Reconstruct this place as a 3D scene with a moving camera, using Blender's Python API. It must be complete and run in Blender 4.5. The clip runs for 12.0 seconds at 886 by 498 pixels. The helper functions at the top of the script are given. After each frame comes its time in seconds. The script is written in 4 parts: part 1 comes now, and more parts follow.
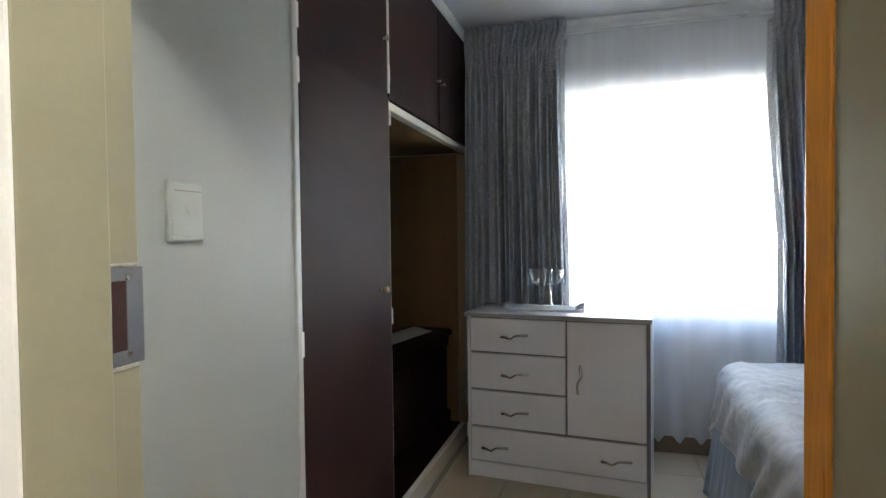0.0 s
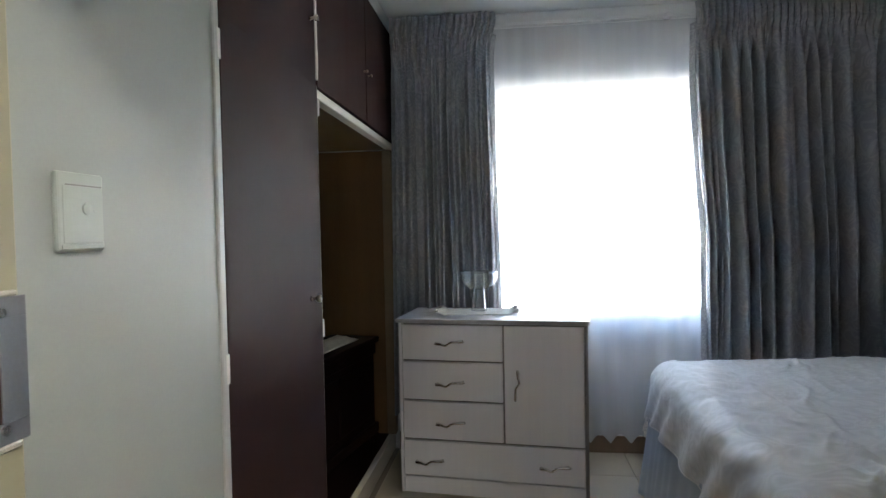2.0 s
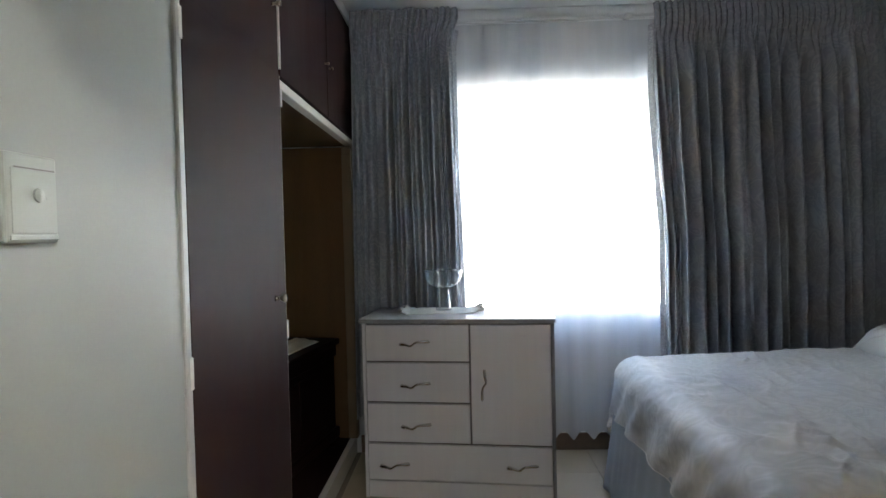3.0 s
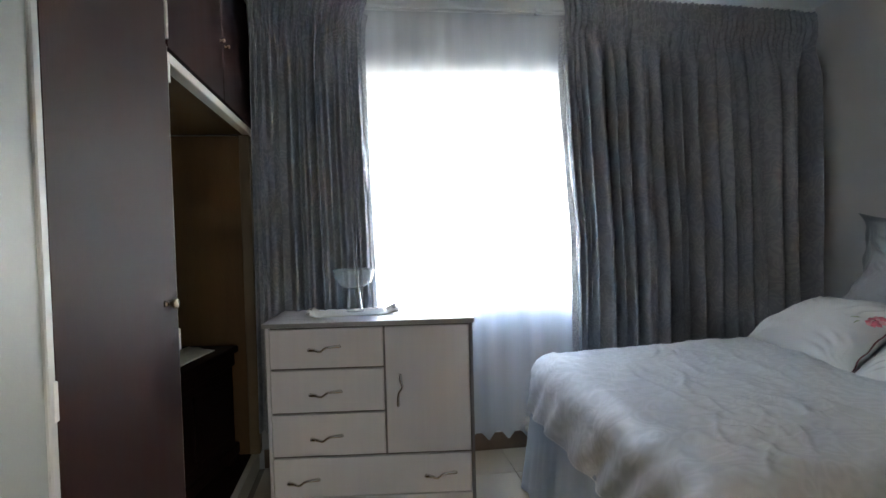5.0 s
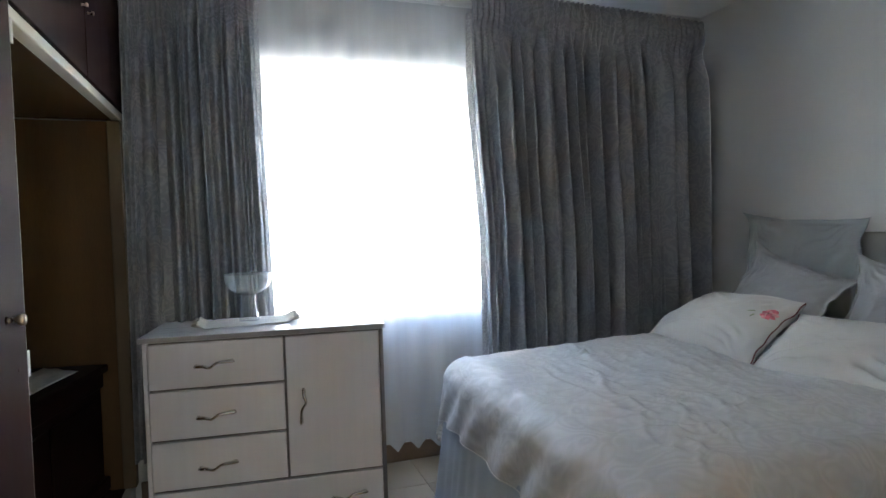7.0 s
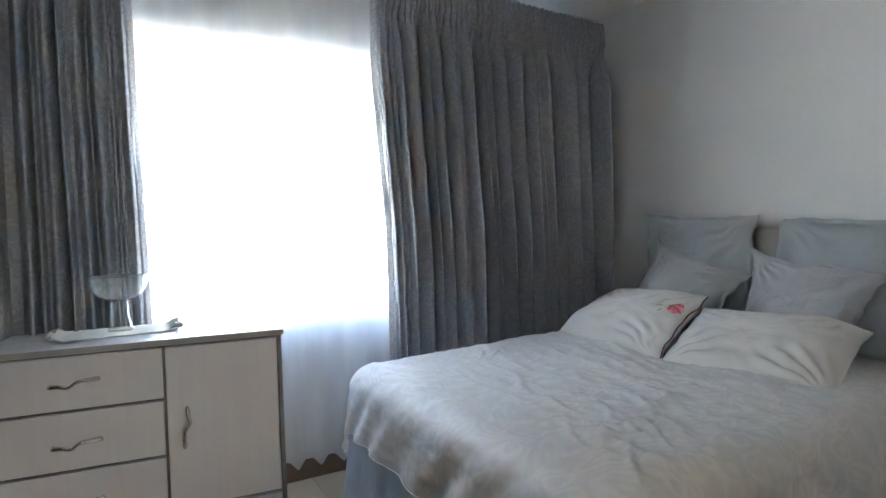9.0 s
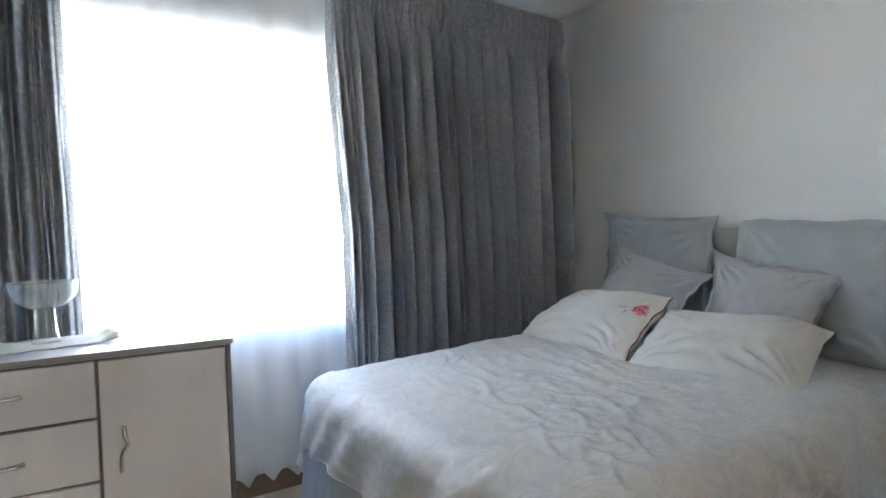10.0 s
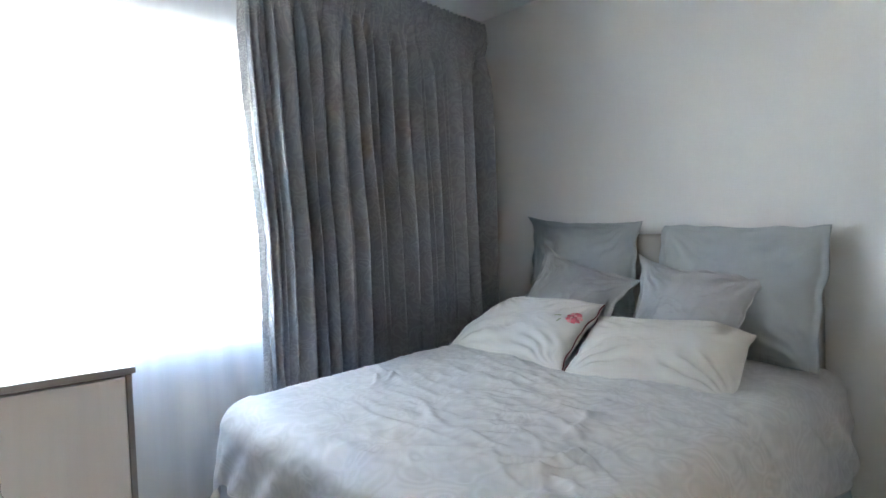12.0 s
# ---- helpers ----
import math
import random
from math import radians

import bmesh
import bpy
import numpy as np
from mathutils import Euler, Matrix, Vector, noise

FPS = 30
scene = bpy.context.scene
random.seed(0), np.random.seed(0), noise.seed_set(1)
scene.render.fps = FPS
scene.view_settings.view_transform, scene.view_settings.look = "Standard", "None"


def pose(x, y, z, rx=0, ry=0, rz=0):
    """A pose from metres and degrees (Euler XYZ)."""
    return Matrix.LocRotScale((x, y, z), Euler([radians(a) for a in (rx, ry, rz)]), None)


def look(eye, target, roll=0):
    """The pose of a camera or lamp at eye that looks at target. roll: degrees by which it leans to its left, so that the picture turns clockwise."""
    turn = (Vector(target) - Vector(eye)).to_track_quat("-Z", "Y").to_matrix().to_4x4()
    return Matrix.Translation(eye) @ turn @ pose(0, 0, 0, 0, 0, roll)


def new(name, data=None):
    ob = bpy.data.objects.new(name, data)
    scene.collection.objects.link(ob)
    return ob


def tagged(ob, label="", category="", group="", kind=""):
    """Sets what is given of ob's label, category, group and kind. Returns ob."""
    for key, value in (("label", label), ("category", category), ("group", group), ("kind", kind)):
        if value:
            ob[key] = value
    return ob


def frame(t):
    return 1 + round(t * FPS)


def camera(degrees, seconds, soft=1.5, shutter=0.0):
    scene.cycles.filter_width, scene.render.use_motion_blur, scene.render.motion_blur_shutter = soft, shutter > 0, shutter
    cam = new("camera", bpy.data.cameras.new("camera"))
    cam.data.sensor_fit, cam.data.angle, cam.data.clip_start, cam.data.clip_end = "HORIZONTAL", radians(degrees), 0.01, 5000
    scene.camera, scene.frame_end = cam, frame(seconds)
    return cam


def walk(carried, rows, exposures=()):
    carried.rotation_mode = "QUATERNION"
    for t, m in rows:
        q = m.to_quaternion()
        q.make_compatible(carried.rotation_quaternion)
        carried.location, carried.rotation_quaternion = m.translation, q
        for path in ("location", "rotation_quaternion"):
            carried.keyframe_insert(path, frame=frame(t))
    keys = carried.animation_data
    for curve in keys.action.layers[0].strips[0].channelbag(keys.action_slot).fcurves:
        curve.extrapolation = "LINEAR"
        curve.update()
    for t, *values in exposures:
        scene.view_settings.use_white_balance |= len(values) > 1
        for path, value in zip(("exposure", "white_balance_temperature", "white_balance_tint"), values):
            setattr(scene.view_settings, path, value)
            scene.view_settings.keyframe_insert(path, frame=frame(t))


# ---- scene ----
cam = camera(75.0, 12.0)
PATH = [
    (0, (-0.183, -0.183, 1.313), (-0.731, 1.74, 1.26), -0.7),
    (0.5, (-0.241, -0.124, 1.308), (-0.719, 1.817, 1.254), -0.8),
    (1, (-0.271, -0.089, 1.311), (-0.67, 1.87, 1.257), -0.9),
    (1.5, (-0.306, -0.056, 1.317), (-0.624, 1.918, 1.263), -1.0),
    (2, (-0.338, -0.029, 1.322), (-0.574, 1.956, 1.264), -1.1),
    (2.5, (-0.382, -0.001, 1.306), (-0.531, 1.992, 1.254), -1.2),
    (3, (-0.415, 0.021, 1.303), (-0.479, 2.02, 1.248), -1.3),
    (5, (-0.475, 0.176, 1.29), (-0.195, 2.155, 1.224), -1.5),
    (5.5, (-0.486, 0.218, 1.285), (-0.11, 2.181, 1.216), -1.6),
    (6, (-0.488, 0.269, 1.279), (-0.026, 2.213, 1.213), -1.6),
    (6.5, (-0.51, 0.326, 1.276), (0.049, 2.245, 1.211), -1.6),
    (7, (-0.515, 0.365, 1.276), (0.128, 2.258, 1.208), -1.7),
    (7.2, (-0.521, 0.39, 1.271), (0.16, 2.269, 1.202), -1.8),
    (9, (-0.488, 0.544, 1.234), (0.476, 2.296, 1.175), -1.8),
    (9.5, (-0.475, 0.606, 1.235), (0.555, 2.319, 1.174), -1.9),
    (10, (-0.476, 0.668, 1.236), (0.637, 2.329, 1.174), -1.8),
    (10.5, (-0.463, 0.709, 1.241), (0.72, 2.321, 1.177), -1.9),
    (11, (-0.453, 0.734, 1.25), (0.794, 2.296, 1.185), -2.0),
    (11.5, (-0.469, 0.794, 1.261), (0.848, 2.297, 1.19), -1.9),
    (12, (-0.473, 0.847, 1.268), (0.895, 2.304, 1.198), -2.0),
]
EXPOSURES = [(0.0, 4.08), (1.0, 4.24), (2.0, 4.08), (2.5, 4.06), (5.5, 4.22), (7.0, 4.28), (9.5, 4.74), (12.0, 5.04)]
walk(cam, [(t, look(eye, target, roll)) for t, eye, target, roll in PATH], EXPOSURES)

# ---- world, sun, large lights ----
world = bpy.data.worlds.new("world")
scene.world = world
world.use_nodes = True
wn = world.node_tree.nodes
sky = wn.new("ShaderNodeTexSky")
sky.sky_type, sky.sun_disc = "NISHITA", False
sky.sun_elevation, sky.sun_rotation = radians(52), radians(195)
wn["Background"].inputs["Strength"].default_value = 0.15
world.node_tree.links.new(sky.outputs["Color"], wn["Background"].inputs["Color"])

sun = new("sun", bpy.data.lights.new("sun", "SUN"))
sun.data.energy, sun.data.angle, sun.data.color = 4.5, radians(0.5), (1.0, 0.97, 0.93)
sun.matrix_world = look((-1.5, -5.0, 7.0), (0, 0, 0))

# Unseen fill lamp added in the hallway to brighten the chest front.
hall_fill = new("hall_window_light", bpy.data.lights.new("hall_window_light", "AREA"))
hall_fill.data.shape, hall_fill.data.size, hall_fill.data.size_y = "RECTANGLE", 1.5, 1.15
hall_fill.data.energy, hall_fill.data.color = 0.8, (0.84, 0.93, 1.0)
hall_fill.matrix_world = look((0.1, -2.42, 1.475), (0.1, 0.0, 1.475))

# ---- materials ----
def mat(name, base, rough=0.6, metal=0.0, var=0.12, big=2.5, fine=60.0, bump=0.15, stretch=(1, 1, 1), other=None, sheen=0.0, coat=0.0, rnd=0.0, spec=0.5):
    """A surface with variation at two scales and fine relief."""
    m = bpy.data.materials.new(name)
    m.use_nodes = True
    nt = m.node_tree
    n, lk = nt.nodes, nt.links
    b = n["Principled BSDF"]
    tc = n.new("ShaderNodeTexCoord")
    mp = n.new("ShaderNodeMapping")
    mp.inputs["Scale"].default_value = stretch
    lk.new(tc.outputs["Object"], mp.inputs["Vector"])
    n1, n2 = n.new("ShaderNodeTexNoise"), n.new("ShaderNodeTexNoise")
    n1.inputs["Scale"].default_value, n2.inputs["Scale"].default_value = big, fine
    n1.inputs["Detail"].default_value, n2.inputs["Detail"].default_value = 4, 6
    lk.new(mp.outputs["Vector"], n1.inputs["Vector"])
    lk.new(mp.outputs["Vector"], n2.inputs["Vector"])
    ad = n.new("ShaderNodeMath")
    ad.operation = "MULTIPLY_ADD"
    ad.inputs[1].default_value = 0.6
    lk.new(n1.outputs["Fac"], ad.inputs[0])
    half = n.new("ShaderNodeMath")
    half.operation = "MULTIPLY"
    half.inputs[1].default_value = 0.4
    lk.new(n2.outputs["Fac"], half.inputs[0])
    lk.new(half.outputs[0], ad.inputs[2])
    rp = n.new("ShaderNodeValToRGB")
    lo = tuple(c * (1 - var) for c in base) if other is None else other
    hi = tuple(min(1, c * (1 + var)) for c in base)
    rp.color_ramp.elements[0].position, rp.color_ramp.elements[1].position = 0.3, 0.7
    rp.color_ramp.elements[0].color, rp.color_ramp.elements[1].color = (*lo, 1), (*hi, 1)
    lk.new(ad.outputs[0], rp.inputs["Fac"])
    col = rp.outputs["Color"]
    if rnd:
        oi = n.new("ShaderNodeObjectInfo")
        hs = n.new("ShaderNodeHueSaturation")
        mr = n.new("ShaderNodeMapRange")
        mr.inputs["To Min"].default_value, mr.inputs["To Max"].default_value = 1 - rnd, 1 + rnd
        lk.new(oi.outputs["Random"], mr.inputs["Value"])
        lk.new(mr.outputs["Result"], hs.inputs["Value"])
        lk.new(col, hs.inputs["Color"])
        col = hs.outputs["Color"]
    lk.new(col, b.inputs["Base Color"])
    rr = n.new("ShaderNodeMapRange")
    rr.inputs["To Min"].default_value, rr.inputs["To Max"].default_value = max(0.02, rough - 0.08), min(1, rough + 0.08)
    lk.new(n1.outputs["Fac"], rr.inputs["Value"])
    lk.new(rr.outputs["Result"], b.inputs["Roughness"])
    b.inputs["Metallic"].default_value = metal
    b.inputs["Sheen Weight"].default_value = sheen
    b.inputs["Specular IOR Level"].default_value = spec
    b.inputs["Coat Weight"].default_value = coat
    if bump:
        bp = n.new("ShaderNodeBump")
        bp.inputs["Strength"].default_value, bp.inputs["Distance"].default_value = bump, 0.004
        lk.new(ad.outputs[0], bp.inputs["Height"])
        lk.new(bp.outputs["Normal"], b.inputs["Normal"])
    return m


def damask(name, base, light, scale, width=0.5, soft=0.08, rough=0.7, gloss=0.45, bump=0.2, sheen=0.3, through_light=0.0, weave=400, swirl=0.10):
    """Woven cloth with a curling tone-on-tone figure and a fine weave."""
    m = mat(name, base, rough, var=0.03, big=3, fine=weave, bump=0.08, sheen=sheen)
    nt = m.node_tree
    n, lk = nt.nodes, nt.links
    b = n["Principled BSDF"]
    old = b.inputs["Base Color"].links[0].from_socket
    tc = n.new("ShaderNodeTexCoord")
    nz = n.new("ShaderNodeTexNoise")
    nz.inputs["Scale"].default_value, nz.inputs["Detail"].default_value = scale * 0.45, 1.0
    lk.new(tc.outputs["Object"], nz.inputs["Vector"])
    mx = n.new("ShaderNodeMix")
    mx.data_type, mx.blend_type = "RGBA", "LINEAR_LIGHT"
    mx.inputs["Factor"].default_value = swirl
    lk.new(tc.outputs["Object"], mx.inputs["A"])
    lk.new(nz.outputs["Color"], mx.inputs["B"])
    vo = n.new("ShaderNodeTexVoronoi")
    vo.inputs["Scale"].default_value = scale
    lk.new(mx.outputs["Result"], vo.inputs["Vector"])
    wv = n.new("ShaderNodeMath")
    wv.operation = "SINE"
    ml = n.new("ShaderNodeMath")
    ml.operation = "MULTIPLY"
    ml.inputs[1].default_value = 16.0
    lk.new(vo.outputs["Distance"], ml.inputs[0])
    lk.new(ml.outputs[0], wv.inputs[0])
    mr = n.new("ShaderNodeMapRange")
    mr.inputs["From Min"].default_value, mr.inputs["From Max"].default_value = width - 0.5 - soft * 4, width - 0.5 + soft * 4
    lk.new(wv.outputs[0], mr.inputs["Value"])
    mc = n.new("ShaderNodeMix")
    mc.data_type = "RGBA"
    lk.new(mr.outputs["Result"], mc.inputs["Factor"])
    lk.new(old, mc.inputs["A"])
    mc.inputs["B"].default_value = (*light, 1)
    lk.new(mc.outputs["Result"], b.inputs["Base Color"])
    rr = n.new("ShaderNodeMapRange")
    rr.inputs["To Min"].default_value, rr.inputs["To Max"].default_value = rough, gloss
    lk.new(mr.outputs["Result"], rr.inputs["Value"])
    lk.new(rr.outputs["Result"], b.inputs["Roughness"])
    em = n.new("ShaderNodeBump")
    em.inputs["Strength"].default_value, em.inputs["Distance"].default_value = bump, 0.003
    lk.new(mr.outputs["Result"], em.inputs["Height"])
    lk.new(b.inputs["Normal"].links[0].from_socket, em.inputs["Normal"])
    lk.new(em.outputs["Normal"], b.inputs["Normal"])
    if through_light:
        tr = n.new("ShaderNodeBsdfTranslucent")
        tr.inputs["Color"].default_value = (*light, 1)
        ms = n.new("ShaderNodeMixShader")
        ms.inputs["Fac"].default_value = through_light
        out = n["Material Output"]
        lk.new(b.outputs[0], ms.inputs[1])
        lk.new(tr.outputs[0], ms.inputs[2])
        lk.new(ms.outputs[0], out.inputs["Surface"])
    return m


def net_cloth(name):
    """Fine white voile: partly open, partly scattering."""
    m = bpy.data.materials.new(name)
    m.use_nodes = True
    nt = m.node_tree
    n, lk = nt.nodes, nt.links
    n.remove(n["Principled BSDF"])
    tc = n.new("ShaderNodeTexCoord")
    nz = n.new("ShaderNodeTexNoise")
    mp = n.new("ShaderNodeMapping")
    mp.inputs["Scale"].default_value = (22, 22, 0.8)
    nz.inputs["Scale"].default_value = 1.0
    lk.new(tc.outputs["Object"], mp.inputs["Vector"])
    lk.new(mp.outputs["Vector"], nz.inputs["Vector"])
    op = n.new("ShaderNodeMapRange")
    op.inputs["From Min"].default_value, op.inputs["From Max"].default_value = 0.3, 0.7
    op.inputs["To Min"].default_value, op.inputs["To Max"].default_value = 0.52, 0.57
    lk.new(nz.outputs["Fac"], op.inputs["Value"])
    tp, tl, df = n.new("ShaderNodeBsdfTransparent"), n.new("ShaderNodeBsdfTranslucent"), n.new("ShaderNodeBsdfDiffuse")
    tl.inputs["Color"].default_value = df.inputs["Color"].default_value = (0.96, 0.97, 0.98, 1)
    a, c = n.new("ShaderNodeMixShader"), n.new("ShaderNodeMixShader")
    a.inputs["Fac"].default_value = 0.36
    lk.new(tl.outputs[0], a.inputs[1])
    lk.new(df.outputs[0], a.inputs[2])
    lk.new(op.outputs["Result"], c.inputs["Fac"])
    lk.new(tp.outputs[0], c.inputs[1])
    lk.new(a.outputs[0], c.inputs[2])
    lk.new(c.outputs[0], n["Material Output"].inputs["Surface"])
    return m


def glass(name, glint=0.0):
    """Thin clear glass: see-through, with a mirror gloss towards its rims. A share of flat white can stand in for
    caught light.
    """
    m = bpy.data.materials.new(name)
    m.use_nodes = True
    n, lk = m.node_tree.nodes, m.node_tree.links
    n.remove(n["Principled BSDF"])
    tp, gl, fr, mx = n.new("ShaderNodeBsdfTransparent"), n.new("ShaderNodeBsdfGlossy"), n.new("ShaderNodeLayerWeight"), n.new("ShaderNodeMixShader")
    tp.inputs["Color"].default_value = (0.955, 0.97, 0.965, 1)
    gl.inputs["Roughness"].default_value = 0.02
    pw, sc = n.new("ShaderNodeMath"), n.new("ShaderNodeMath")
    pw.operation, sc.operation = "POWER", "MULTIPLY_ADD"
    pw.inputs[1].default_value, sc.inputs[1].default_value, sc.inputs[2].default_value = 2.6, 0.8, 0.045
    lk.new(fr.outputs["Facing"], pw.inputs[0])
    lk.new(pw.outputs[0], sc.inputs[0])
    lk.new(sc.outputs[0], mx.inputs["Fac"])
    lk.new(tp.outputs[0], mx.inputs[1])
    lk.new(gl.outputs[0], mx.inputs[2])
    df, glint_mix = n.new("ShaderNodeBsdfDiffuse"), n.new("ShaderNodeMixShader")
    df.inputs["Color"].default_value, glint_mix.inputs["Fac"].default_value = (0.9, 0.92, 0.92, 1), glint
    lk.new(mx.outputs[0], glint_mix.inputs[1])
    lk.new(df.outputs[0], glint_mix.inputs[2])
    lk.new(glint_mix.outputs[0], n["Material Output"].inputs["Surface"])
    return m


def glow(name, colour, strength):
    m = bpy.data.materials.new(name)
    m.use_nodes = True
    b = m.node_tree.nodes["Principled BSDF"]
    b.inputs["Emission Color"].default_value = (*colour, 1)
    b.inputs["Emission Strength"].default_value = strength
    return m


M_WALL = mat("wall_paint", (0.745, 0.748, 0.742), 0.55, var=0.035, big=1.2, fine=160, bump=0.10)
# Shade on the nib is put into this darkened copy of the wall paint.
M_NIB = mat("shaded_wall_paint", (0.322, 0.348, 0.330), 0.5, var=0.04, big=1.2, fine=160, bump=0.10)
M_CEIL = mat("ceiling_paint", (0.76, 0.76, 0.74), 0.7, var=0.03, big=1.0, fine=120, bump=0.08)
# Unseen hall walls get a darkened tone to hold down bounced light.
M_HALL = mat("hall_paint", (0.46, 0.41, 0.34), 0.6, var=0.04, big=1.0, fine=140, bump=0.08)
M_FRAME = mat("cream_enamel", (0.27, 0.26, 0.185), 0.35, var=0.05, big=2, fine=90, bump=0.06)
M_TILE = mat("beige_tile", (0.54, 0.46, 0.345), 0.45, var=0.05, big=5, fine=90, bump=0.02, rnd=0.07)
M_GROUT = mat("grout", (0.30, 0.26, 0.21), 0.9, var=0.15, fine=200)
M_SKIRT = mat("brown_skirting", (0.22, 0.15, 0.10), 0.4, var=0.15, big=8, fine=90)
M_DARKWOOD = mat("dark_wood", (0.031, 0.0140, 0.0118), 0.5, spec=0.06, var=0.3, big=3, fine=70, bump=0.08, stretch=(6, 6, 0.35))
M_KIST = mat("old_dark_wood", (0.013, 0.005, 0.004), 0.55, spec=0.08, var=0.4, big=3, fine=50, bump=0.12, stretch=(5, 0.5, 5))
M_TANBOARD = mat("tan_hardboard", (0.130, 0.072, 0.025), 0.6, spec=0.3, var=0.18, big=3, fine=60, bump=0.05, stretch=(4, 4, 0.4))
M_STILE = mat("tan_painted_stile", (0.18, 0.122, 0.062), 0.5, var=0.12, big=4, fine=60, stretch=(6, 6, 0.5))
M_CREAMWOOD = mat("cream_painted_wood", (0.62, 0.58, 0.50), 0.42, var=0.07, big=4, fine=70, bump=0.08)
M_WHITEWOOD = mat("white_painted_wood", (0.74, 0.74, 0.73), 0.4, var=0.05, big=4, fine=70, bump=0.08)
# White painted wood darkened: the first stile's shade is carried by its colour.
M_STRIP = mat("shaded_white_painted_wood", (0.44, 0.45, 0.44), 0.42, var=0.05, big=4, fine=70, bump=0.08)
M_PINE = mat("varnished_pine", (0.62, 0.27, 0.045), 0.3, var=0.3, big=4, fine=40, bump=0.05, stretch=(10, 10, 0.6), coat=0.3)
M_STEEL = mat("brushed_steel", (0.24, 0.245, 0.265), 0.5, metal=1.0, var=0.08, big=10, fine=300, bump=0.04)
M_SILVER = mat("satin_nickel", (0.66, 0.64, 0.62), 0.25, metal=1.0, var=0.12, big=30, fine=300, bump=0.05)
M_BRASS = mat("tarnished_knob_metal", (0.50, 0.43, 0.33), 0.28, metal=1.0, var=0.2, big=40, fine=200, bump=0.05)
M_HINGE = mat("painted_hinge", (0.68, 0.67, 0.64), 0.4, var=0.12, big=30, fine=200)
M_DARK = mat("dark_recess", (0.035, 0.012, 0.010), 0.8, var=0.3)
M_PLASTER = mat("chipped_plaster", (0.30, 0.29, 0.26), 0.9, var=0.25, big=60, fine=300, bump=0.6)
M_CHEST = mat("pale_ash_laminate", (0.74, 0.725, 0.75), 0.38, var=0.03, big=4, fine=90, bump=0.05, stretch=(14, 14, 0.5))
M_CHESTTOP = mat("pale_ash_laminate_top", (0.70, 0.69, 0.715), 0.30, var=0.03, big=4, fine=90, bump=0.04, stretch=(0.5, 14, 14))
M_TOPEDGE = mat("pale_grey_edge_band", (0.36, 0.345, 0.35), 0.4, var=0.1, big=10, fine=100)
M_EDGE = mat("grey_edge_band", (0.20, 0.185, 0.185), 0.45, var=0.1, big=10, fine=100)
M_SWITCH = mat("white_switch_plastic", (0.37, 0.41, 0.38), 0.3, var=0.03, big=20, fine=200, bump=0.02)
M_VENTGREY = mat("vent_shadow", (0.02, 0.02, 0.02), 0.9, var=0.1)
M_CURTAIN = damask("grey_damask", (0.292, 0.307, 0.334), (0.345, 0.360, 0.388), 15, width=0.70, soft=0.12, rough=0.60, gloss=0.40, sheen=0.05, through_light=0.004, swirl=0.14, weave=500)
M_CURTAIN.node_tree.nodes["Principled BSDF"].inputs["Specular IOR Level"].default_value = 0.6
# Curtain cloth made paler for the hem, so its colour carries window light.
M_HEM = damask("window_lit_damask_hem", (0.36, 0.37, 0.39), (0.50, 0.51, 0.52), 30, width=0.60, soft=0.10, rough=0.5, gloss=0.35, sheen=0.08, through_light=0.10, weave=500)
M_LINING = mat("curtain_lining", (0.55, 0.55, 0.56), 0.8, var=0.06, fine=300)
M_NET = net_cloth("white_voile")
M_DUVET = damask("pale_grey_damask", (0.545, 0.546, 0.538), (0.600, 0.600, 0.594), 10, soft=0.30, bump=0.14, swirl=0.26, rough=0.62, gloss=0.45, sheen=0.25)
M_BLUE = mat("blue_grey_cotton", (0.365, 0.40, 0.418), 0.85, var=0.08, big=5, fine=350, bump=0.2, sheen=0.2)
M_GREY = mat("pale_grey_cotton", (0.41, 0.42, 0.43), 0.8, var=0.06, big=5, fine=350, bump=0.2, sheen=0.2)
M_CREAM = mat("ivory_cotton", (0.62, 0.605, 0.57), 0.8, var=0.05, big=5, fine=350, bump=0.2, sheen=0.2)
M_SKIRTCLOTH = mat("blue_grey_valance", (0.42, 0.47, 0.52), 0.85, var=0.08, big=6, fine=350, bump=0.2)
M_ROSE = mat("rose_thread", (0.66, 0.16, 0.20), 0.7, var=0.5, big=45, fine=300, bump=0.5)
M_ROSEPALE = mat("pale_rose_thread", (0.72, 0.33, 0.34), 0.7, var=0.35, big=45, fine=300, bump=0.5)
M_PIPING = mat("maroon_piping", (0.19, 0.065, 0.07), 0.7, var=0.3, big=40, fine=300)
M_GREENTHREAD = mat("sage_thread", (0.30, 0.36, 0.22), 0.8, var=0.3, big=60, fine=300)
M_LACE = mat("white_cotton_lace", (0.72, 0.69, 0.63), 0.9, var=0.15, big=40, fine=250, bump=0.6)
M_PADDED = mat("taupe_upholstery", (0.33, 0.32, 0.29), 0.85, var=0.1, big=6, fine=300)
# Flat white mixed in here imitates light caught by the bowl, most at the rim.
M_GLASS = glass("clear_glass", 0.06)
M_RIMGLASS = glass("bright_rim_glass", 0.12)
M_PANE = glass("window_glass")
M_LAWN = mat("dry_ground", (0.40, 0.39, 0.36), 0.95, var=0.25, big=0.6, fine=20)
M_FACADE = mat("cream_facade", (0.50, 0.45, 0.36), 0.8, var=0.08, big=0.5, fine=30)
M_YARDWALL = mat("whitewash", (0.82, 0.81, 0.79), 0.85, var=0.05, big=0.6, fine=25)
M_ROOF = mat("clay_roof", (0.45, 0.24, 0.17), 0.8, var=0.2, big=1, fine=20)
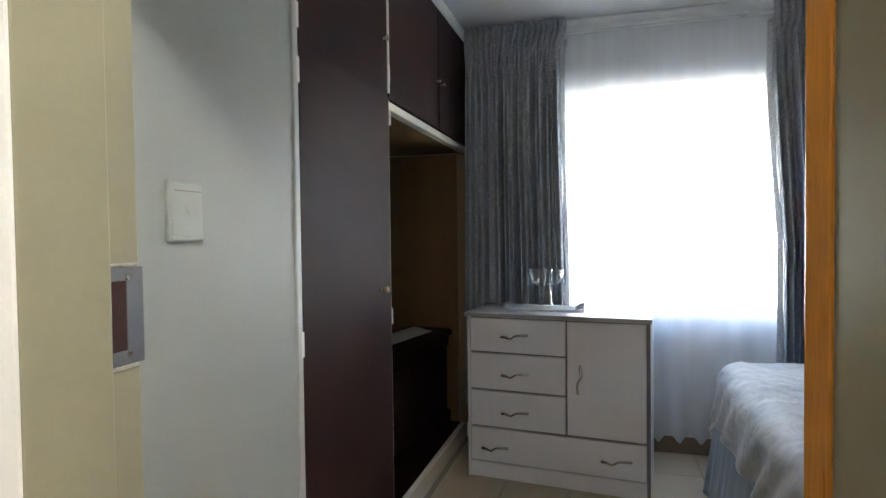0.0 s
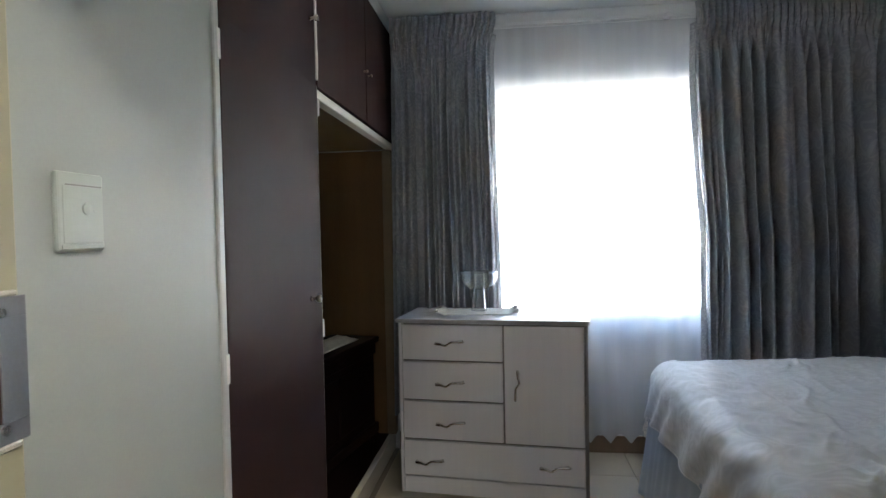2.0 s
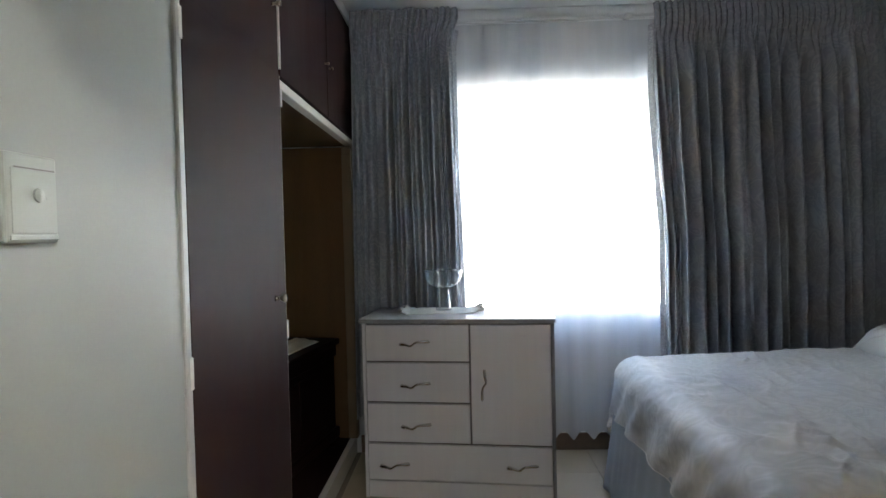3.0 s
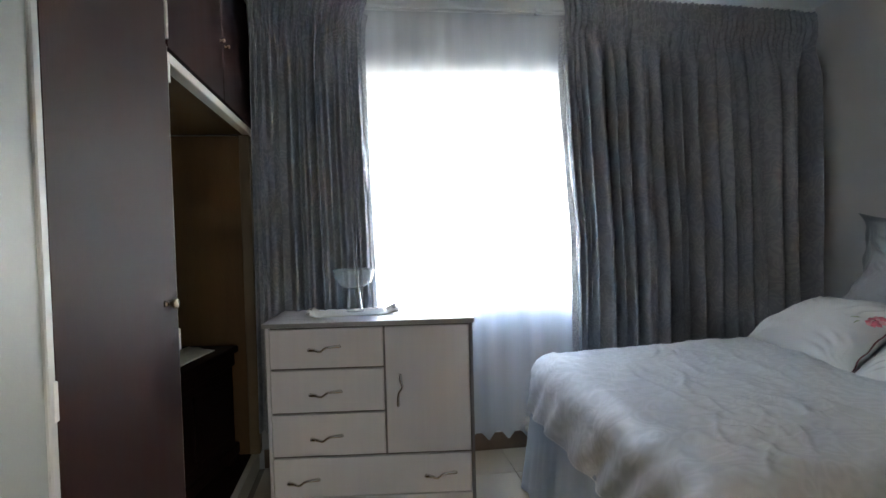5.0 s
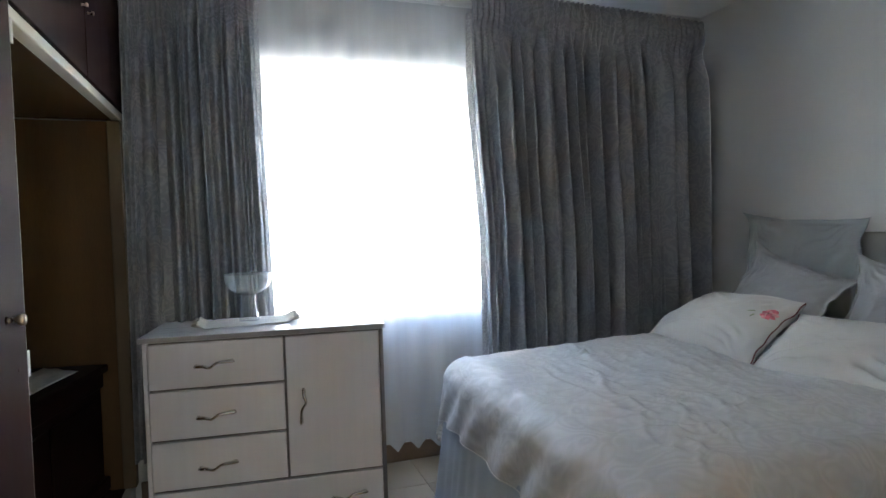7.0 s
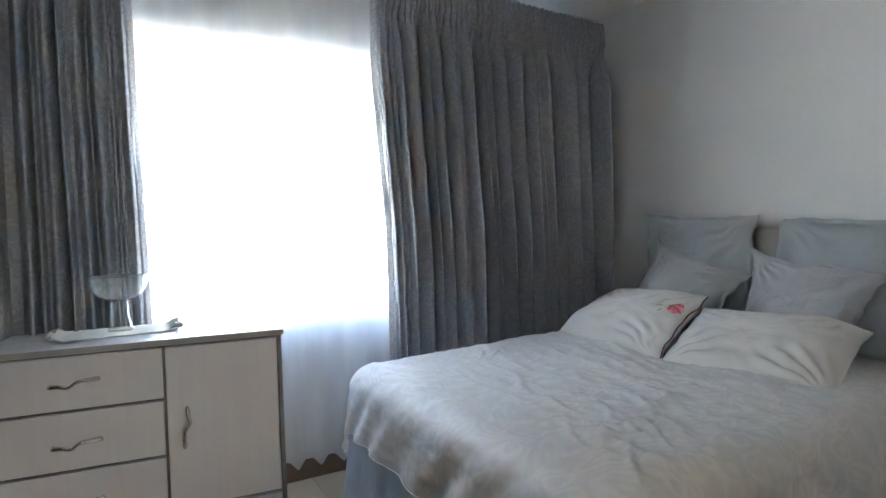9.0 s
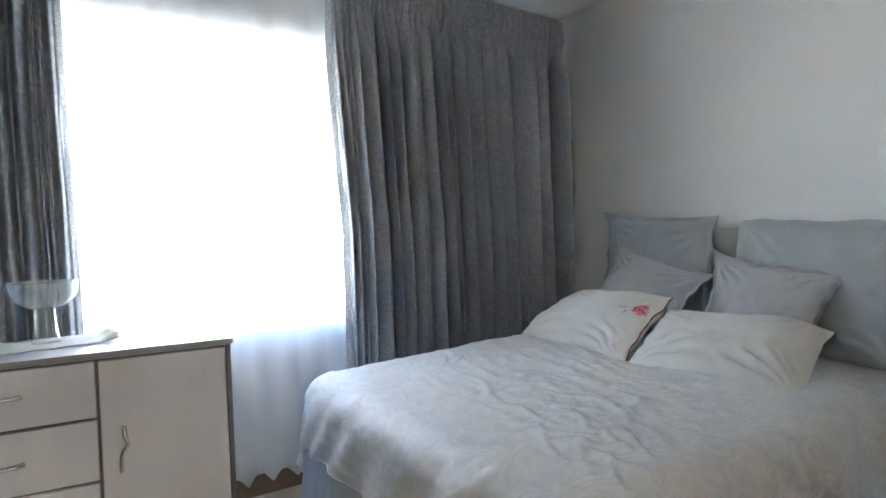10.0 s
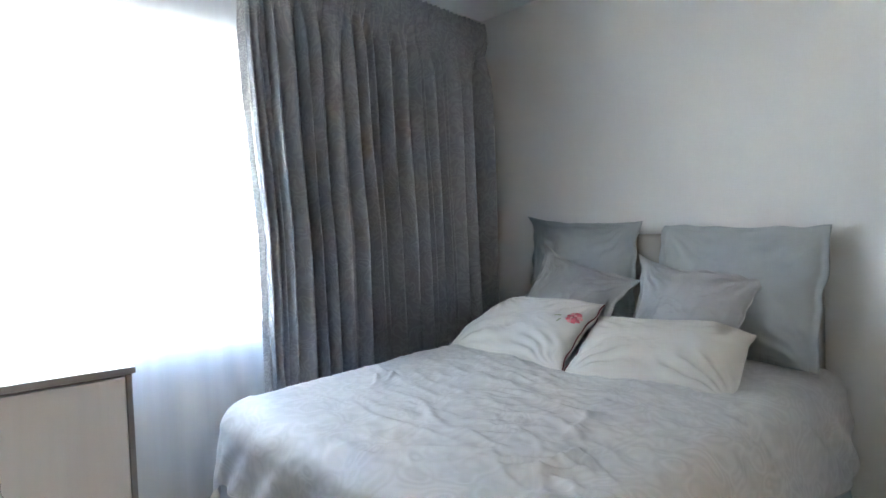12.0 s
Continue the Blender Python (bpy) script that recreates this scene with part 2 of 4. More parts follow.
M_FARGLASS = mat("far_window", (0.30, 0.31, 0.31), 0.3, var=0.2)
M_BULB = glow("lamp_globe", (1.0, 0.93, 0.82), 32.0)


# ---- building helpers ----
def box(bm, x0, x1, y0, y1, z0, z1, bevel=0.0, seg=1):
    """A box with rounded edges, added to bm."""
    made = bmesh.ops.create_cube(bm, size=1.0)["verts"]
    c = Vector(((x0 + x1) / 2, (y0 + y1) / 2, (z0 + z1) / 2))
    for v in made:
        v.co = Vector((v.co.x * (x1 - x0), v.co.y * (y1 - y0), v.co.z * (z1 - z0))) + c
    if bevel:
        edges = list({e for v in made for e in v.link_edges})
        bmesh.ops.bevel(bm, geom=edges, offset=bevel, segments=seg, affect="EDGES", profile=0.5)
    return bm


def boxes(*items, bevel=0.0, seg=1):
    bm = bmesh.new()
    for it in items:
        box(bm, *it, bevel=bevel, seg=seg)
    return bm


def lathe(profile, centre, seg=32, axis="z"):
    """A turned body from (radius, height) pairs."""
    bm = bmesh.new()
    rings = []
    for r, h in profile:
        ring = []
        for i in range(seg):
            a = 2 * math.pi * i / seg
            p = (r * math.cos(a), r * math.sin(a), h)
            if axis == "x":
                p = (h, p[0], p[1])
            elif axis == "y":
                p = (p[0], -h, p[1])
            ring.append(bm.verts.new(Vector(p) + Vector(centre)))
        rings.append(ring)
    for a, b in zip(rings, rings[1:]):
        for i in range(seg):
            bm.faces.new((a[i], a[(i + 1) % seg], b[(i + 1) % seg], b[i]))
    for ring in (rings[0], rings[-1]):
        bm.faces.new(ring)
    bmesh.ops.recalc_face_normals(bm, faces=bm.faces)
    return bm


def sweep(points, radii, seg=8):
    """A tube along points; radii: one number or (flat, thick) for each point."""
    bm = bmesh.new()
    pts = [Vector(p) for p in points]
    rings = []
    side = None
    for i, p in enumerate(pts):
        d = (pts[min(i + 1, len(pts) - 1)] - pts[max(i - 1, 0)]).normalized()
        if side is None:
            side = d.orthogonal().normalized()
        side = (side - d * side.dot(d)).normalized()
        up = d.cross(side)
        r = radii[i] if isinstance(radii, (list, tuple)) else radii
        ra, rb = r if isinstance(r, tuple) else (r, r)
        rings.append([bm.verts.new(p + side * ra * math.cos(2 * math.pi * k / seg) + up * rb * math.sin(2 * math.pi * k / seg)) for k in range(seg)])
    for a, b in zip(rings, rings[1:]):
        for k in range(seg):
            bm.faces.new((a[k], a[(k + 1) % seg], b[(k + 1) % seg], b[k]))
    bm.faces.new(rings[0])
    bm.faces.new(rings[-1])
    bmesh.ops.recalc_face_normals(bm, faces=bm.faces)
    return bm


def sheet(nu, nv, place):
    """A cloth grid: place(u, v) gives the point for u, v in 0..1."""
    bm = bmesh.new()
    rows = [[bm.verts.new(place(i / (nu - 1), j / (nv - 1))) for i in range(nu)] for j in range(nv)]
    for j in range(nv - 1):
        for i in range(nu - 1):
            bm.faces.new((rows[j][i], rows[j][i + 1], rows[j + 1][i + 1], rows[j + 1][i]))
    return bm


def solid(ob, thickness, offset=0.0):
    md = ob.modifiers.new("thickness", "SOLIDIFY")
    md.thickness, md.offset = thickness, offset
    return ob


def mesh_from(bm, name, material, smooth):
    me = bpy.data.meshes.new(name)
    if smooth:
        for f in bm.faces:
            f.smooth = True
    bm.to_mesh(me)
    bm.free()
    me.materials.append(material)
    return me


def single(name, bm, material, label="", category="", group="", kind="", smooth=False, base=(0, 0, 0)):
    """A thing or a piece of the setting that is one mesh; base: its foot point."""
    bm.transform(Matrix.Translation(-Vector(base)))
    ob = new(name, mesh_from(bm, name, material, smooth))
    ob.location = base
    return tagged(ob, label, category, group, kind)


def thing(name, base, label, category, group=""):
    ob = new(name)
    ob.location = base
    ob.empty_display_size = 0.1
    return tagged(ob, label, category, group)


def part(name, bm, material, parent, label="", smooth=False):
    """One mesh under a thing or under a part; bm is in the world's metres."""
    root, at = parent, Vector((0, 0, 0))
    while root is not None:
        at += root.location
        root = root.parent
    bm.transform(Matrix.Translation(-at))
    ob = new(name, mesh_from(bm, name, material, smooth))
    ob.parent = parent
    return tagged(ob, label)


# ---- the setting ----
XL, XR, YD0, YD1, YW, ZC = -1.04, 2.31, 0.23, 0.385, 3.45, 2.585   # room: left plane, right wall, door wall, window wall, ceiling
WX0, WX1, WZ0, WZ1 = -0.66, 1.75, 0.80, 2.12                       # window opening
DX0, DX1, DZ = -0.72, -0.008, 2.03                                  # doorway
CLEAR = 0.03

single("floor", boxes((XL - 0.62, XR, YD0, YW, -0.15, -0.008)), M_GROUT, "beige ceramic tiled bedroom floor with thin grout joints", "floor", kind="structure")
# Unseen floor given a dark brown so that little light bounces off it.
single("hall_floor", boxes((-1.6, 1.6, -2.4, YD0, -0.15, 0.0)), M_SKIRT, "unseen hallway floor, kept dark to limit bounced light", "floor", kind="structure")
single("ceiling", boxes((XL - 0.62, XR, YD0, YW, ZC, ZC + 0.12)), M_CEIL, "white painted flat bedroom ceiling", "ceiling", kind="structure")
single("hall_ceiling", boxes((-1.6, 1.6, -2.4, YD0, ZC, ZC + 0.12)), M_CEIL, "white painted hallway ceiling", "ceiling", kind="structure")

bm = boxes((-1.9, WX0, YW, YW + 0.23, -0.15, 2.9), (WX1, XR + 0.2, YW, YW + 0.23, -0.15, 2.9),
           (WX0, WX1, YW, YW + 0.23, -0.15, WZ0), (WX0, WX1, YW, YW + 0.23, WZ1, 2.9))
single("wall_north", bm, M_WALL, "white plastered window wall of the bedroom", "wall", kind="structure")
single("wall_east", boxes((XR, XR + 0.2, YD0, YW, -0.15, 2.9)), M_WALL, "pale blue-white painted wall behind the bed", "wall", kind="structure")
single("wall_west", boxes((XL - 0.75, XL - 0.62, YD0, YW, -0.15, 2.9)), M_WALL, "white wall closing the built-in wardrobe", "wall", kind="structure")
single("wall_nib", boxes((XL - 0.62, XL, YD1, 1.282, -0.008, ZC)), M_NIB, "white painted wall beside the wardrobe, its shade put into the colour", "wall", kind="structure")
bm = boxes((XL - 0.62, DX0 - 0.035, YD0, YD1, -0.15, ZC), (DX0 - 0.035, DX0, YD0 - 0.004, YD0, 0, DZ), (DX1 + 0.035, XR, YD0, YD1, -0.15, ZC), (DX0 - 0.035, DX1 + 0.035, YD0, YD1, DZ + 0.035, ZC))
single("wall_south", bm, M_WALL, "white plastered wall with the bedroom doorway", "wall", kind="structure")
bm = boxes((-1.7, -1.6, -2.4, YD0, -0.15, 2.9), (1.6, 1.7, -2.4, YD0, -0.15, 2.9), (-1.7, -0.7, -2.5, -2.4, -0.15, 2.9), (0.9, 1.7, -2.5, -2.4, -0.15, 2.9), (-0.7, 0.9, -2.5, -2.4, -0.15, 0.85), (-0.7, 0.9, -2.5, -2.4, 2.1, 2.9))
single("wall_hall", bm, M_HALL, "unseen hallway walls, toned down to limit bounced light", "wall", kind="structure")
# Made-up window round the fill lamp; the board behind it shuts out the sky.
w2 = thing("window_2", (0.1, -2.47, 0.85), "unseen white framed window added round the hallway fill lamp", "window")
w2["kind"] = "structure"
part_later = [("blind", (-0.66, 0.86, -2.475, -2.465, 0.89, 2.06)), ("window_frame", (-0.7, -0.66, -2.49, -2.45, 0.85, 2.1)), ("window_frame", (0.86, 0.9, -2.49, -2.45, 0.85, 2.1)),
              ("window_frame", (-0.66, 0.86, -2.49, -2.45, 0.85, 0.89)), ("window_frame", (-0.66, 0.86, -2.49, -2.45, 2.06, 2.1))]
for nm, dims in part_later:
    part(nm, boxes(dims), M_WHITEWOOD, w2)
# Unseen slab added overhead to block sun; kept short to admit sky light.
single("roof", boxes((-2.2, 2.9, -2.7, YW + 0.26, 2.9, 3.0)), M_ROOF, "unseen flat slab added over the house to keep sun out", "roof", kind="structure")


def cornice(name, a, b, inward):
    """A small cove between wall and ceiling, from a to b."""
    bm = bmesh.new()
    rings = []
    prof = [(0.0, -0.07), (0.008, -0.07)] + [(0.008 + 0.06 * (1 - math.cos(t)), -0.068 + 0.062 * math.sin(t)) for t in np.linspace(0, math.pi / 2, 7)] + [(0.07, 0.0), (0.0, 0.0)]
    for p in (a, b):
        rings.append([bm.verts.new((p[0] + inward[0] * d, p[1] + inward[1] * d, ZC - 0.001 + h)) for d, h in prof])
    for i in range(len(prof)):
        j = (i + 1) % len(prof)
        bm.faces.new((rings[0][i], rings[0][j], rings[1][j], rings[1][i]))
    bm.faces.new(rings[0])
    bm.faces.new(rings[1])
    bmesh.ops.recalc_face_normals(bm, faces=bm.faces)
    return single(name, bm, M_CEIL, "narrow white coved cornice along the ceiling", "cornice", kind="structure")


cornice("trim_cornice", (XL, YW - 0.001), (XR, YW - 0.001), (0, -1))

# skirting under the window and along the bed wall
single("baseboard", boxes((XL, XR - 0.014, YW - 0.014, YW - 0.002, 0.0, 0.10), bevel=0.002), M_SKIRT, "brown tiled skirting at the foot of the wall", "skirting", kind="structure")
single("baseboard_east", boxes((XR - 0.014, XR - 0.002, YD1 + 0.02, YW - 0.02, 0.0, 0.10), bevel=0.002), M_SKIRT, "brown tiled skirting behind the bed", "skirting", kind="structure")


def steel_frame(parent):
    """Pressed door frame: reveal, rebate and face on both sides of the doorway and over it."""
    fx, rb = 0.0345, 0.014
    for side, x, s in (("jamb", DX0, 1), ("jamb", DX1, -1)):
        a = lambda p, q: (min(x + s * p, x + s * q), max(x + s * p, x + s * q))
        part(side, boxes((*a(-fx, 0.0), YD0 + 0.001, YD1 - 0.046, 0, DZ), (*a(-fx, -rb), YD1 - 0.046, YD1 + 0.008, 0, DZ), bevel=0.0025, seg=2), M_FRAME, parent)
    part("head", boxes((DX0 - fx, DX1 + fx, YD0 + 0.001, YD1 - 0.046, DZ, DZ + fx), (DX0 - fx, DX1 + fx, YD1 - 0.046, YD1 + 0.008, DZ + rb, DZ + fx), bevel=0.0025, seg=2), M_FRAME, parent)


door_frame = thing("door_frame", (DX0, YD0, 0), "cream enamelled steel door frame with a bare strike", "door frame")
door_frame["kind"] = "structure"
steel_frame(door_frame)
# strike: bare steel plate let into the rebate, chipped paint round it
sx = DX0 - 0.014
strike = part("strike_plate", boxes((sx - 0.001, sx + 0.002, YD1 - 0.039, YD1 + 0.012, 1.162, 1.179), (sx - 0.001, sx + 0.002, YD1 - 0.039, YD1 + 0.012, 1.262, 1.278),
              (sx - 0.001, sx + 0.002, YD1 - 0.013, YD1 + 0.012, 1.179, 1.262), (sx - 0.001, sx + 0.002, YD1 - 0.039, YD1 - 0.035, 1.179, 1.262), bevel=0.0004), M_STEEL, door_frame, "bare steel strike plate")
part("recess", boxes((sx - 0.0008, sx + 0.0008, YD1 - 0.035, YD1 - 0.013, 1.179, 1.262)), M_DARK, strike, "dark bolt recess")
part("chipped_paint", boxes((sx - 0.001, sx + 0.003, YD1 - 0.041, YD1 + 0.004, 1.156, 1.162), (sx - 0.001, sx + 0.003, YD1 - 0.039, YD1 + 0.004, 1.278, 1.283), bevel=0.0015), M_PLASTER, strike, "chipped pale filler round the plate")
for z in (1.174, 1.266):
    part("screw", lathe([(0.0001, 0), (0.004, 0.0003), (0.0035, 0.0022), (0.0001, 0.0026)], (sx + 0.002, YD1 - 0.012, z), 12, "x"), M_SILVER, strike)


def pine_door():
    """The bedroom door, swung right back against the wall beside the doorway."""
    d = thing("door_1", (DX1 + 0.012, YD1 + 0.03, 0.0), "varnished pine bedroom door standing wide open", "door")
    leaf = boxes((0, 0.70, -0.02, 0.02, 0.012, 2.015), bevel=0.003, seg=2)
    turn = pose(-0.001, 0.4115, 0, 0, 0, 15)
    leaf.transform(turn)
    lf = part("leaf", leaf, M_PINE, d)
    hb = lathe([(0.0001, 0), (0.024, 0.001), (0.024, 0.006), (0.009, 0.008), (0.009, 0.045), (0.0001, 0.050)], (0.66, 0.02, 1.03), 20, "y")
    hb.transform(turn @ pose(0, 0.04, 0, 0, 0, 0))
    part("handle_rose", hb, M_SILVER, lf, smooth=True)
    lev = sweep([(0.66, 0.062, 1.03), (0.62, 0.064, 1.03), (0.56, 0.062, 1.028), (0.54, 0.058, 1.026)], [0.008, 0.008, 0.007, 0.006])
    lev.transform(turn)
    part("lever", lev, M_SILVER, lf, smooth=True)
    for z in (0.3, 1.72):
        hg = boxes((-0.012, 0.004, -0.024, -0.012, z, z + 0.1), bevel=0.002)
        hg.transform(turn)
        part("hinge", hg, M_STEEL, lf)
    d["kind"] = "structure"


pine_door()


# hall lamp over the doorway
lamp = thing("ceiling_lamp", (0.30, -0.53, ZC - 0.16), "round frosted globe lamp under the hallway ceiling", "lamp")
part("globe", lathe([(0.0001, -0.07)] + [(0.07 * math.sin(t), -0.07 * math.cos(t)) for t in np.linspace(0.3, 2.7, 10)] + [(0.0001, 0.066)], (0.30, -0.53, ZC - 0.085), 24), M_BULB, lamp, "glowing frosted globe", True)
part("base", lathe([(0.0001, -0.028), (0.05, -0.028), (0.055, 0.0), (0.0001, 0.0)], (0.30, -0.53, ZC - 0.001), 24), M_WHITEWOOD, lamp)


def window():
    """Steel window with bars, transom and sill in the opening."""
    w = thing("window_1", (WX0, YW + 0.12, WZ0), "white steel casement window behind net curtains", "window")
    w["kind"] = "structure"
    y0, y1 = YW + 0.12, YW + 0.155
    t = 0.035
    xs = [WX0, -0.50, 0.86, WX1]
    tr = 1.74
    part("window_frame", boxes((WX0, WX1, y0, y1, WZ0, WZ0 + t), (WX0, WX1, y0, y1, WZ1 - t, WZ1), (WX0, WX0 + t, y0, y1, WZ0 + t, WZ1 - t), (WX1 - t, WX1, y0, y1, WZ0 + t, WZ1 - t)), M_WHITEWOOD, w)
    for x in xs[1:3]:
        part("mullion", boxes((x - 0.016, x + 0.016, y0 + 0.003, y1 - 0.003, WZ0 + t, WZ1 - t)), M_WHITEWOOD, w)
    part("transom", boxes((0.876, WX1 - t, y0 + 0.006, y1 - 0.006, tr - 0.014, tr + 0.014)), M_WHITEWOOD, w)
    part("window_sill", boxes((WX0, WX1, YW + 0.005, YW + 0.12, WZ0 - 0.001, WZ0 + 0.018), bevel=0.003), M_WHITEWOOD, w, "white painted sill")
    for i in range(3):
        for z0, z1 in (((WZ0 + t, tr - 0.014), (tr + 0.014, WZ1 - t)) if i == 2 else ((WZ0 + t, WZ1 - t),)):
            p = part("pane", boxes((xs[i] + 0.02, xs[i + 1] - 0.02, y0 + 0.015, y0 + 0.019, z0, z1)), M_PANE, w)
            p.visible_shadow = False


window()

# air brick high in the window wall
vent = thing("air_vent", (-0.115, YW, 2.30), "small slotted white air vent in the wall", "air vent")
vx0, vx1, vz0, vz1 = -0.205, -0.025, 2.298, 2.392
part("backing", boxes((vx0 + 0.004, vx1 - 0.004, YW - 0.004, YW - 0.001, vz0 + 0.004, vz1 - 0.004)), M_VENTGREY, vent, "dark holes")
part("frame", boxes((vx0, vx1, YW - 0.012, YW - 0.004, vz0, vz0 + 0.008), (vx0, vx1, YW - 0.012, YW - 0.004, vz1 - 0.008, vz1), (vx0, vx0 + 0.008, YW - 0.012, YW - 0.004, vz0 + 0.008, vz1 - 0.008), (vx1 - 0.008, vx1, YW - 0.012, YW - 0.004, vz0 + 0.008, vz1 - 0.008)), M_WALL, vent)
for i in range(3):
    z = vz0 + 0.022 + i * 0.021
    part("slat", boxes((vx0 + 0.008, vx1 - 0.008, YW - 0.011, YW - 0.005, z, z + 0.006)), M_WALL, vent)
for i in range(7):
    x = vx0 + 0.024 + i * 0.0215
    part("bar", boxes((x, x + (0.016 if i == 3 else 0.004), YW - 0.0105, YW - 0.0055, vz0 + 0.008, vz1 - 0.008)), M_WALL, vent)

# outside: ground and the house across the yard
single("ground", boxes((-400, 400, YW + 0.23, 800, -0.4, -0.25)), M_LAWN, "pale dry ground outside the window", "ground", kind="structure")
single("boundary_wall", boxes((-12, 14, 8.6, 8.82, -0.25, 1.95), (-12, 14, 8.56, 8.86, 1.95, 2.02), bevel=0.01), M_YARDWALL, "whitewashed boundary wall in full sun", "boundary wall", kind="structure")
house = thing("house", (0, 14.0, -0.25), "cream plastered neighbouring house with clay roof", "house")
part("wall", boxes((-9, 12, 14.0, 21, -0.25, 4.9)), M_FACADE, house)
bm = bmesh.new()
vs = [bm.verts.new(p) for p in ((-9.6, 12.5, 4.85), (12.6, 12.5, 4.85), (12.6, 17.5, 6.9), (-9.6, 17.5, 6.9), (12.6, 21.6, 4.85), (-9.6, 21.6, 4.85))]
for f in ((0, 1, 2, 3), (3, 2, 4, 5), (0, 3, 5), (1, 4, 2), (0, 5, 4, 1)):
    bm.faces.new([vs[i] for i in f])
bmesh.ops.recalc_face_normals(bm, faces=bm.faces)
part("roof", bm, M_ROOF, house)
for x in (-4.4, -1.3, 0.8, 3.4):
    wn_ = part("window", boxes((x, x + 1.5, 13.95, 14.0, 2.5, 4.1)), M_WHITEWOOD, house)
    for k in range(3):
        part("pane", boxes((x + 0.06 + k * 0.47, x + 0.49 + k * 0.47, 13.94, 13.949, 2.56, 4.04)), M_FARGLASS, wn_)


# ---- curtains ----
def curtain(name, edge0, edge1, z0, z1, y0, folds, seed, label, lead, deep):
    """A pencil-pleated curtain. edge0, edge1: x of its two sides as functions of height; z1: top height along it; lead: -1 or 1, the side that meets the net; deep: half depth of its folds."""
    rs = random.Random(seed)
    span = edge1(1.5) - edge0(1.5)
    pleats = round(span / 0.033)
    wid = [rs.choice((0.5, 0.7, 1.0, 1.4, 1.9)) * rs.uniform(0.85, 1.15) for _ in range(folds)]
    peak = [rs.uniform(0.45, 1.0) for _ in range(folds)]
    skew = [rs.uniform(-0.16, 0.16) for _ in range(folds)]
    gap = [rs.choice((0.03, 0.08, 0.14, 0.22)) for _ in range(folds + 1)]
    valley = [rs.choice((0.5, 0.9, 1.1, 1.25)) for _ in range(folds + 1)]
    for i in range(4):
        k = i if lead < 0 else folds - 1 - i
        wid[k] *= 0.5 if i < 3 else 0.75
        peak[k] *= (0.2, 0.35, 0.5, 0.8)[i]
        valley[k if lead < 0 else k + 1] *= (0.2, 0.4, 0.6, 0.9)[i]
    cum = [0.0]
    for w_ in wid:
        cum.append(cum[-1] + w_ / sum(wid))

    def place(u, v):
        top = z1(u)
        z = top + (z0 - top) * v
        drop = top - z
        head = 0.165
        free = min(1.0, 20 * u * (1 - u))
        uu = min(0.99999, max(0.0, u + (0.010 * noise.noise((u * 5, drop * 1.0, seed + 2.0)) + 0.004 * noise.noise((u * 16, drop * 2.2, seed + 6.0))) * free))
        i = 0
        while i < folds - 1 and uu > cum[i + 1]:
            i += 1
        f = (uu - cum[i]) / (cum[i + 1] - cum[i])
        t = min(1.0, abs(2 * f - 1) / (1 - 2 * (gap[i] if f < 0.5 else gap[i + 1])))
        bump = (0.5 + 0.5 * math.cos(math.pi * t)) ** 0.45
        low = valley[i] if f < 0.5 else valley[i + 1]
        big = (peak[i] + low) * bump - low
        big += 0.30 * noise.noise((uu * folds * 1.6, drop * 0.9, seed)) * bump
        k = min(1.0, max(0.0, (drop - head * 0.85) / 0.26))
        k = k * k * (3 - 2 * k)
        y = y0 - deep * (0.06 + 0.94 * k) * big
        # narrow gathers under the tape, running into the folds lower down
        run = math.exp(-max(0.0, drop - head) / 0.16) * min(1.0, drop / head)
        gath = abs(math.sin(math.pi * folds * 2.15 * u + 2.0 * noise.noise((u * 8, drop * 1.5, seed + 1.0)) + seed))
        y -= 0.017 * run * (gath ** 0.7 - 0.6) * (0.6 + 0.8 * noise.noise((u * 14, 0.3, seed)) + 0.4)
        # pencil pleats in the heading tape
        hp = min(1.0, max(0.0, (head + 0.02 - drop) / 0.05))
        pl = math.pi * pleats * u + 0.9 * noise.noise((u * 22, drop * 3, seed))
        small = abs(math.sin(pl)) ** 0.8
        y -= 0.032 * hp * (small - 0.6) * (0.85 + 0.7 * noise.noise((u * 37, drop * 9, seed + 2.0)))
        for cord in (0.035, 0.092, 0.150):
            y += 0.006 * math.exp(-((drop - cord) / 0.007) ** 2)
        y -= 0.012 * math.sin(math.pi * min(1.0, drop / head)) * hp + 0.010 * hp
        x = edge0(z) + (edge1(z) - edge0(z)) * u + k * skew[i] * bump * (cum[i + 1] - cum[i]) * span * free
        y += 0.005 * noise.noise((u * 14, z * 1.7, seed + 4))
        back = u if lead < 0 else 1 - u
        y += 0.055 * max(0.0, (back - 0.972) / 0.028) ** 2
        zz = z + (0.004 * (small - 0.5) + 0.003 * noise.noise((u * 20, 1.0, seed))) * max(0.0, 1 - drop / 0.04)
        return (x, y, zz)

    c = thing(name, ((edge0(z0) + edge1(z0)) / 2, y0, z0), label, "curtain", "pair of grey curtains")
    cloth = part("drape", sheet(folds * 42, 140, place), M_CURTAIN, c, smooth=True)
    solid(cloth, 0.002)
    part("heading_tape", sheet(folds * 26, 4, lambda u, v: tuple(Vector(place(u, (0.02 + 0.004 * v * 2))) + Vector((0, 0.012, 0)))), M_LINING, c, smooth=True)
    u_lead = 0.0 if lead < 0 else 1.0
    hem = part("side_hem", sheet(6, 80, lambda u, v: tuple(Vector(place(u_lead, 0.05 + 0.95 * v)) + Vector((lead * (0.001 + 0.022 * u + 0.004 * noise.noise((u, v * 7, 1.0))), 0.003 + 0.028 * u, 0)))), M_HEM, c, "turned side hem, window light put into its paler colour", smooth=True)
